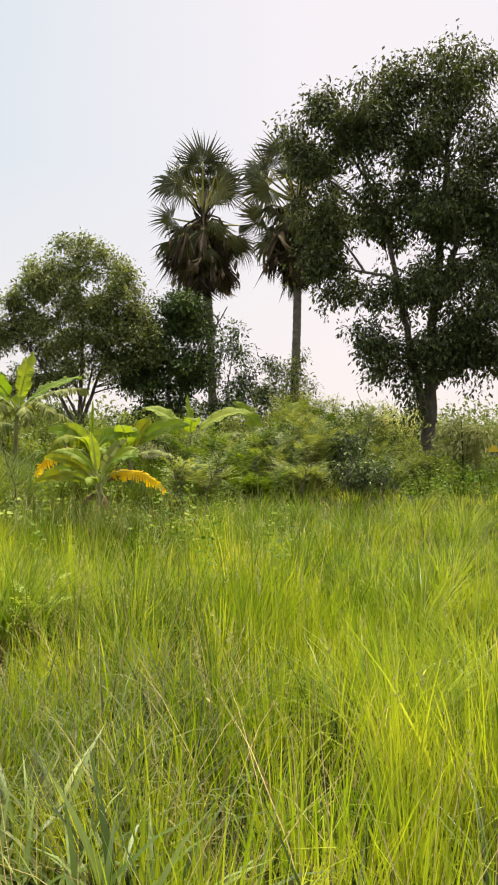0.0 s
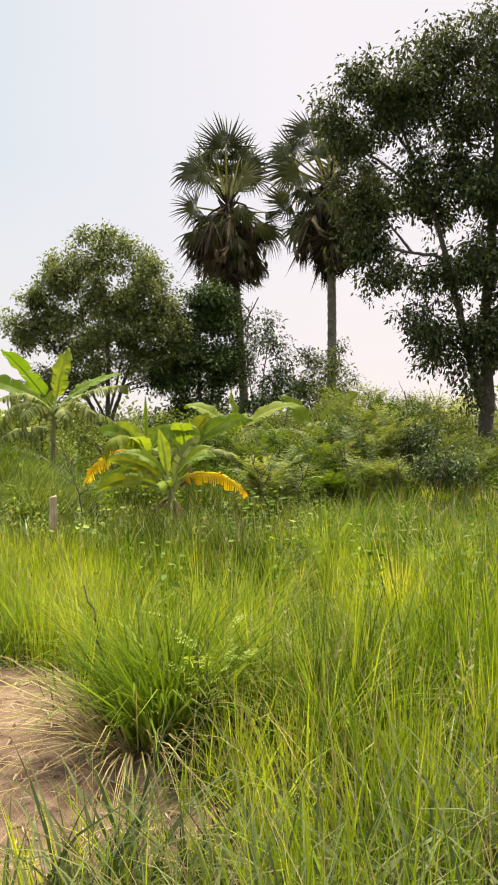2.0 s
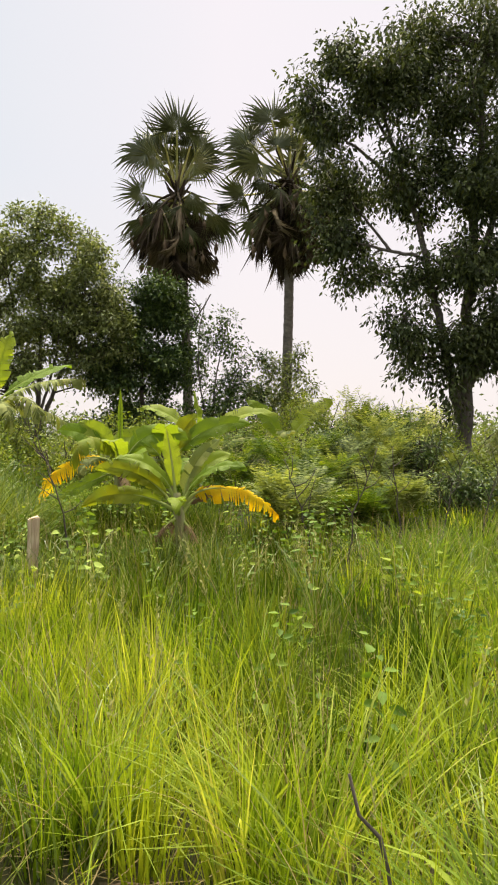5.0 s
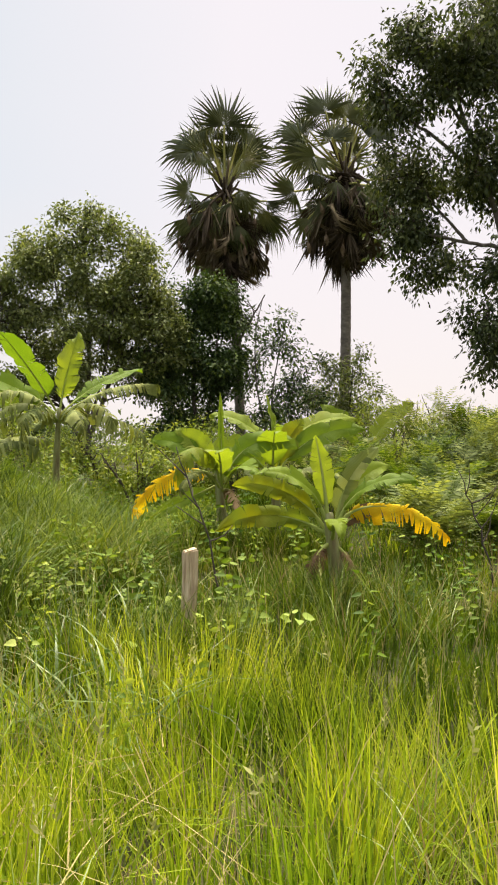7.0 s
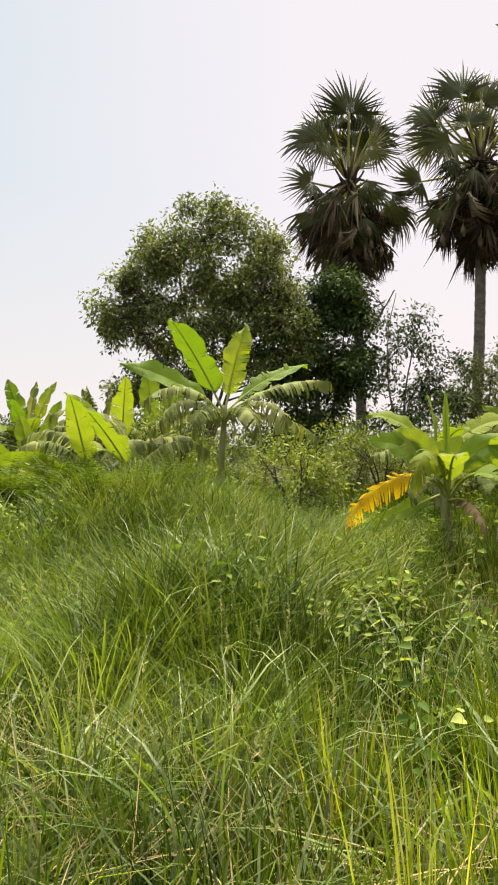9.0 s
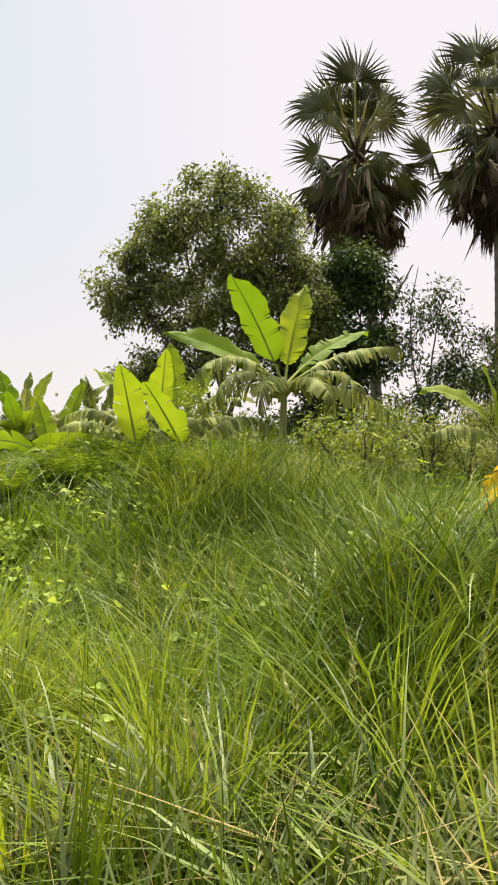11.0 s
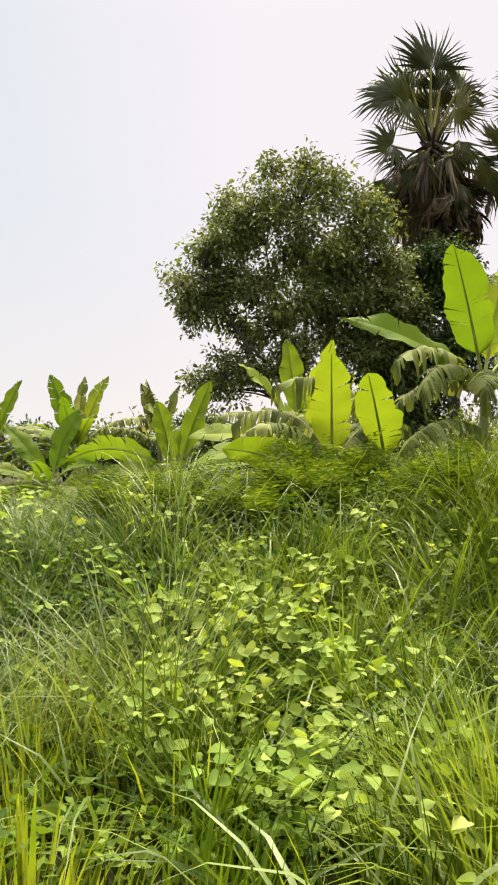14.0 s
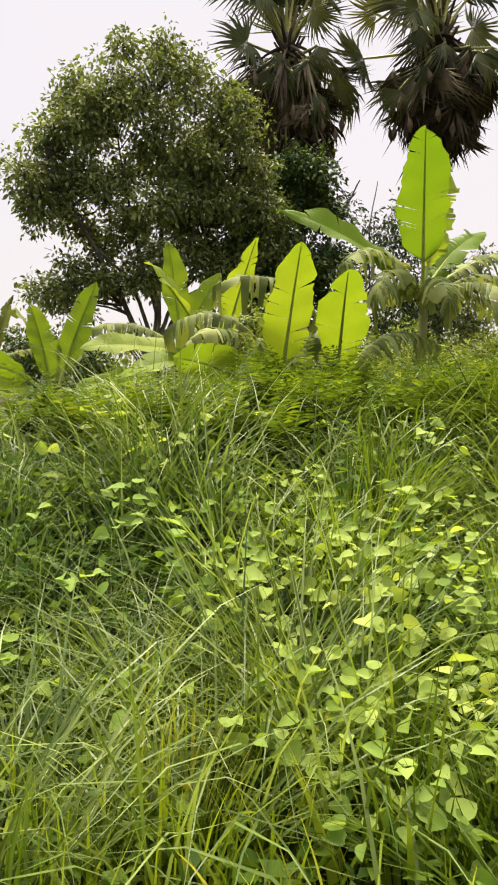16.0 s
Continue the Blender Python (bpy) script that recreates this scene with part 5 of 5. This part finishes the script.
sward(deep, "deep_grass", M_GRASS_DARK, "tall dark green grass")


def tufts(g, xy, blades, length, width, bend):
    for x, y in xy:
        n = int(blades * rng.uniform(.7, 1.3))
        a = rng.uniform(0, 6.28, n)
        r = rng.random(n) ** .5 * .12
        px, py = x + r * np.cos(a), y + r * np.sin(a)
        base = np.stack([px, py, height(px, py) - .01], -1)
        add_blades(g, base, length * float(low_bank(np.array(x), np.array(y))) * rng.uniform(.5, 1.15, n), width * rng.uniform(.6, 1.2, n), a + rng.normal(size=n) * .5, rng.uniform(.05, .5, n), rng.uniform(.3, 1, n) * bend, 4)


tg = Geo()
x, y = scatter(1300, -14, -3.8, 9, 19)
ok = keep_seen(x, y) & clear(x, y) & (track_distance(x, y) > 1.2) & (rng.random(len(x)) > .5 * vine_zone(x, y)) & (rng.random(len(x)) < .3 + .7 * smooth01((-x - 5.2) / 1.2))
tufts(tg, np.stack([x[ok], y[ok]], -1), 16, .85, .021, 2.4)
x, y = scatter(160, -6, 5, 1.5, 12)
ok = keep_seen(x, y) & clear(x, y) & (track_distance(x, y) > 1.0)
tufts(tg, np.stack([x[ok], y[ok]], -1), 20, .7, .012, 1.4)
mg = Geo()
x, y = scatter(380, -7.5, -4.2, 12.8, 16.2)
tufts(mg, np.stack([x, y], -1), 22, 1.15, .017, 2.2)
tufts(tg, [(-.85, 2.3), (-.6, 2.2), (-.45, 2.1), (-.3, 2.2), (-.7, 2.5)], 40, .6, .04, 1.9)
x, y = scatter(22, -4.1, -3.35, 10.1, 10.5)
tufts(mg, np.stack([x, y], -1), 26, .66, .011, 1.2)
x, y = scatter(46, -3.9, -1.8, 14.5, 15.2)
tufts(mg, np.stack([x, y], -1), 26, .8, .014, 1.2)
x, y = scatter(110, -6.3, -4.9, 13.4, 15.0)
tufts(mg, np.stack([x, y], -1), 26, 1.2, .016, 1.7)
x, y = scatter(60, -6.6, -5.1, 11.3, 12.6)
tufts(mg, np.stack([x, y], -1), 22, 1.1, .015, 1.7)
x, y = scatter(44, -6.6, -5.2, 11.2, 12.5)
tufts(tg, np.stack([x, y], -1), 16, 1.1, .016, 2.0)
x, y = scatter(34, -2.95, -1.95, 11.35, 11.95)
tufts(mg, np.stack([x, y], -1), 26, .62, .011, 1.1)
tagged(mg.part("bank_grass", M_TUFT_DARK), "tall dark green grass on the bank", "grass", kind="stuff")
x, y = scatter(320, -12.2, -9.4, 13.4, 17)
tufts(tg, np.stack([x, y], -1), 22, 1.15, .012, 1.9)
FRESH = np.array([(-7.9, 11.9), (-7.2, 11.55), (-6.6, 11.6), (-7.6, 12.2), (-8.3, 12.75), (-8.1, 12.6), (-8.5, 12.4), (-9.9, 14.2), (-9.4, 13.9), (-6.3, 10.9), (-8.6, 14.0), (-9.0, 14.6)])
kg = Geo()
kg.tuft = []
x, y = scatter(250, -13, -3.6, 8.5, 18)
x2, y2 = scatter(90, -4, 5, 3.5, 12)
x, y = np.concatenate([x, x2]), np.concatenate([y, y2])
ok = keep_seen(x, y) & clear(x, y) & (track_distance(x, y) > 1.5) & (rng.random(len(x)) > .7 * vine_zone(x, y))
x, y = np.append(x[ok], FRESH[:, 0]), np.append(y[ok], FRESH[:, 1])
for tx, ty in zip(x, y):
    if -5.5 < tx < -.5 and 8.5 < ty < 14.5:
        continue
    fresh = np.min(np.hypot(FRESH[:, 0] - tx, FRESH[:, 1] - ty)) < .01
    n = int(rng.uniform(90, 150)) + 110 * fresh
    size = rng.uniform(.55, .95) * float(low_bank(tx, ty))
    a, f = rng.uniform(0, 6.28, n), rng.random(n) ** .5
    px, py = tx + .17 * size * f * np.cos(a), ty + .17 * size * f * np.sin(a)
    add_blades(kg, np.stack([px, py, height(px, py) - .01], -1), size * rng.uniform(.6, 1.15, n), rng.uniform(.008, .016, n), a + rng.normal(size=n) * .25, .05 + .5 * f, .2 + 1.3 * f * rng.uniform(.4, 1.3, n), 3)
    kg.tuft.append(np.full(n * 7, rng.uniform(.6, .85) if fresh else rng.random()))
for tx, ty, n, hue in ((-1.74, 5.2, 230, .22), (-1.6, 5.35, 160, .3), (-1.86, 5.35, 150, .12), (-1.7, 5.45, 150, .36)):
    a, f = rng.uniform(0, 6.28, n), rng.random(n) ** .5
    px, py = tx + .15 * f * np.cos(a), ty + .15 * f * np.sin(a)
    add_blades(kg, np.stack([px, py, height(px, py) - .01], -1), rng.uniform(.5, 1.05, n), rng.uniform(.008, .019, n), a + rng.normal(size=n) * .3, .05 + .34 * f, .3 + 1.6 * f * rng.uniform(.3, 1.3, n), 3)
    kg.tuft.append(np.clip(np.repeat(hue + .22 * rng.normal(size=n), 7), 0, 1))
sward(kg, "tussock_grass", M_TUSSOCK, "fresh green grass tussocks with arching blades")
eg = Geo()
x, y = scatter(110, -2.1, -.2, 2.3, 4.1)
x2, y2 = scatter(130, -7.4, -5.2, 8.6, 10.6)
tufts(eg, np.concatenate([np.stack([x, y], -1), np.stack([x2, y2], -1)]), 16, .6, .019, 1.7)
tagged(eg.part("edge_grass", M_TUFT_GREY), "coarse grey-green grass at the track edge", "grass", kind="stuff")
tagged(tg.part("coarse_grass", M_TUFT), "arching tufts of coarse green grass", "grass", kind="stuff")

# dry straw on the ground along the track
sg = Geo()
x, y = scatter(40000, -12, 3, 0, 14)
d = track_distance(x, y)
ok = keep_seen(x, y) & (d < 2.6) & (rng.random(len(x)) < (.9 - d * .3) * np.where(bareness(x, y) > .4, .8, 1) * (1 - .75 * smooth01((-x - 5.6) / .8)))
x, y = x[ok], y[ok]
n = len(x)
add_blades(sg, np.stack([x, y, height(x, y) + rng.uniform(.005, .05, n)], -1), rng.uniform(.12, .45, n), rng.uniform(.003, .007, n), rng.uniform(0, 6.28, n), rng.uniform(1.25, 1.6, n), rng.uniform(-.25, .25, n), 2)
x, y = scatter(26000, -12, 6, 0, 14)
ok = keep_seen(x, y) & clear(x, y) & (rng.random(len(x)) < (.2 + .6 * (track_distance(x, y) < 2.4)) * (1 - .9 * vine_zone(x, y)) * (1 - .88 * smooth01((-x - 4.4) / 1.4)))
x, y = x[ok], y[ok]
n = len(x)
add_blades(sg, np.stack([x, y, height(x, y)], -1), rng.uniform(.5, .95, n), rng.uniform(.003, .006, n), rng.uniform(0, 6.28, n), rng.uniform(.1, .5, n), rng.uniform(.1, 1.1, n), 3)
x, y = scatter(3600, -6.9, -3.8, 7.5, 13)
ok = keep_seen(x, y) & (rng.random(len(x)) < np.clip(1.3 - .5 * track_distance(x, y), 0, 1))
x, y = x[ok], y[ok]
n = len(x)
add_blades(sg, np.stack([x, y, height(x, y) + rng.uniform(0, .28, n)], -1), rng.uniform(.25, .6, n), rng.uniform(.004, .009, n), rng.uniform(0, 6.28, n), rng.uniform(.9, 1.5, n), rng.uniform(-.1, .6, n), 3)
n = 130
a = rng.uniform(2.4, 5.6, n)
px, py = -1.85 + .16 * np.cos(a), 5.2 + .16 * np.sin(a)
add_blades(sg, np.stack([px, py, height(px, py)], -1), rng.uniform(.5, .95, n), rng.uniform(.006, .013, n), a, rng.uniform(.5, 1.1, n), rng.uniform(.5, 1.3, n), 3)
tagged(sg.part("dry_straw", M_STRAW), "dry straw and dead grass stalks", "straw", kind="stuff")


# dead leaves on the bare soil
lg = Geo()
x, y = scatter(3200, -4.6, -1.2, 3.4, 6.9)
x2, y2 = scatter(260, -8.2, -6.8, 10.5, 11.5)
x, y = np.append(x, x2), np.append(y, y2)
ok = bareness(x, y) > .35
x, y = x[ok], y[ok]
n = len(x)
L = rng.uniform(.02, .1, n)
add_leaves(lg, np.stack([x, y, height(x, y) + rng.uniform(.004, .02, n)], -1), rand_dirs(n) * [1, 1, .2], rand_dirs(n, 3), L, L * rng.uniform(.06, .18, n))
tagged(lg.part("leaf_litter", M_LITTER), "dry brown leaf litter on bare soil", "litter", kind="stuff")

# grass behind the track
bg = Geo()
x, y = scatter(4500, -16, 6, -6, 14)
line = np.interp(x, TRACK[::-1, 0], TRACK[::-1, 1])
ok = (y < line - .2) & (track_distance(x, y) > .6) & (track_distance(x, y) < 5)
k = np.repeat(np.flatnonzero(ok), 9)
n = len(k)
px, py = x[k] + rng.normal(size=n) * .08, y[k] + rng.normal(size=n) * .08
add_blades(bg, np.stack([px, py, height(px, py) - .01], -1), rng.uniform(.3, .8, n), rng.uniform(.01, .02, n), rng.uniform(0, 6.28, n), rng.uniform(0, .4, n), rng.gamma(2, .3, n), 2)
bg.tuft = [np.repeat(rng.random(len(x))[k], 5)]
sward(bg, "trackside_grass", M_GRASS, "meadow grass beside the trodden track")


# ---- creeping vine ----
def add_round_leaves(g, p, d, nrm, size):
    d = unit(d)
    s = unit(np.cross(d, nrm))
    u = np.cross(s, d)
    S = size[:, None]
    pts = [(0, 0, 0), (-.06, -.25, .04), (.1, -.45, .12), (.42, -.47, .13), (.8, -.27, .06), (1.12, 0, -.1), (.8, .27, .06), (.42, .47, .13), (.1, .45, .12), (-.06, .25, .06), (.42, 0, -.01)]
    v = np.stack([p + S * (a * d + b * s + c * u) for a, b, c in pts], 1)
    b0 = np.arange(len(p))[:, None] * 11
    g.add(v.reshape(-1, 3), np.concatenate([b0 + [0, 1, 2, 10], b0 + [10, 2, 3, 4], b0 + [10, 6, 7, 8], b0 + [0, 10, 8, 9]]), np.concatenate([b0 + [10, 4, 5], b0 + [10, 5, 6]]))


vg = Geo()
x, y = scatter(42000, -14, -3, 8.5, 18)
dens = vine_zone(x, y) + .02 + .16 * smooth01((-x - 6.0) / 1.5) * smooth01((y - 12.4) / .8) + .014 * smooth01((x + 5.5) / 1) * smooth01((-1 - x) / 1) * smooth01((y - 8.8) / .8)
dens *= np.clip(.42 + .4 * noise2(x, y, 1.9, 15.0) + .3 * noise2(x, y, 4.1, 13.0), .04, .7) * (1 - .85 * smooth01((-x - 9.4) / .8) * smooth01((y - 13.0) / .8)) * .62
dens += .42 * np.exp(-((x + 9.35) / .75) ** 2 - ((y - 13.3) / .4) ** 2)
ok = keep_seen(x, y) & (track_distance(x, y) > 1.5) & (rng.random(len(x)) < dens)
x, y = x[ok], y[ok]
n = len(x)
hh = .1 + .3 * (.5 + .5 * noise2(x, y, 1.6, 12.0)) + rng.uniform(0, .22, n)
base = np.stack([x, y, height(x, y) + hh], -1)
for k in range(3):
    a = rng.uniform(0, 6.28, n)
    dd = np.stack([np.cos(a), np.sin(a), rng.uniform(-.5, .3, n)], -1)
    add_round_leaves(vg, base + dd * .045, dd, rand_dirs(n, 1.1) + np.array([-.05, -.5, .35]), rng.uniform(.03, .06, n) + np.where(rng.random(n) < .12, .02, 0))
tagged(vg.part("creeping_vine", M_VINE), "broad-leaved creeping vine over grass", "vine", kind="stuff")


# ---- low cover between the vines ----
cg = Geo()
x, y = scatter(6500, -12, -8, 12.6, 16.6)
ok = keep_seen(x, y) & (track_distance(x, y) > .7)
x, y = x[ok], y[ok]
n = len(x)
base = np.stack([x, y, height(x, y) + rng.uniform(.02, .2, n)], -1)
for k in range(3):
    a = rng.uniform(0, 6.28, n)
    d = np.stack([np.cos(a), np.sin(a), rng.uniform(-.3, .5, n)], -1)
    L = rng.uniform(.035, .085, n)
    add_leaves(cg, base + d * .02, d, rand_dirs(n, 1.8), L, L * .55, False)
tagged(cg.part("ground_cover", M_WEED), "low leafy ground cover under vines", "weeds", kind="stuff")


# ---- leafy weeds ----
wg = Geo()
x, y = scatter(5200, -13, 8, 4, 21)
dens = (.2 * smooth01((y - 6) / 2) * smooth01((1 - x) / 2) + .6 * smooth01((6.4 + x) / .5) * smooth01((-4 - x) / .5) * smooth01((y - 11) / 1) * smooth01((15 - y) / 1) + .5 * smooth01((x - 2) / 2) * smooth01((y - 13) / 2)) * (.6 + .6 * noise2(x, y, 1.0, 21.0))
ok = keep_seen(x, y) & clear(x, y) & (track_distance(x, y) > 2.2) & (rng.random(len(x)) < dens)
x, y = x[ok], y[ok]
n = len(x)
hh = rng.uniform(.35, .85, n) * low_bank(x, y)
root = np.stack([x, y, height(x, y)], -1)
lean = rng.normal(size=(n, 2)) * .12
big = np.where((rng.random(n) < .2) & (track_distance(x, y) > 4), 1.3, .85)
for k in range(9):
    f = .35 + .65 * k / 8
    p = root + np.stack([lean[:, 0] * f, lean[:, 1] * f, hh * f], -1)
    for sgn in (0, 3.14):
        a = rng.uniform(-.4, .4, n) + 1.57 * (k % 2) + sgn
        d = np.stack([np.cos(a), np.sin(a), rng.uniform(-.3, .4, n)], -1)
        L = rng.uniform(.06, .11, n) * (1.2 - .5 * f) * big
        add_leaves(wg, p + d * .02, d, rand_dirs(n, 1.2) + np.array([0, -.5, 0]), L, L * .5, True)
add_blades(wg, root, hh, np.full(n, .008), np.arctan2(lean[:, 1], lean[:, 0]), np.hypot(lean[:, 0], lean[:, 1]) / hh, np.zeros(n), 3)
tagged(wg.part("leafy_weed_growth", M_WEED), "small broad-leaved weeds in grass", "weeds", kind="stuff")

# ---- grass seed heads ----
hg = Geo()
x, y = scatter(700, -8, 4, 2, 12)
ok = keep_seen(x, y) & clear(x, y) & (track_distance(x, y) > 1.3) & (track_distance(x, y) < 4.5)
x, y = x[ok], y[ok]
n = len(x)
hh = rng.uniform(.55, .95, n)
az = rng.uniform(0, 6.28, n)
tilt = rng.uniform(.05, .4, n)
root = np.stack([x, y, height(x, y)], -1)
way = np.stack([np.sin(tilt) * np.cos(az), np.sin(tilt) * np.sin(az), np.cos(tilt)], -1)
add_blades(hg, root, hh * 1.1, np.full(n, .004), az, tilt, np.zeros(n), 3)
for k in range(26):
    p = root + way * (hh * (.86 + .22 * k / 25))[:, None]
    L = rng.uniform(.012, .03, n) * (1.2 - .8 * k / 25)
    add_leaves(hg, p, way + rand_dirs(n) * .8, rand_dirs(n), L, L * .4, False)
tagged(hg.part("grass_seed_heads", M_SEED), "pale grass seed heads on thin stalks", "grass", kind="stuff")
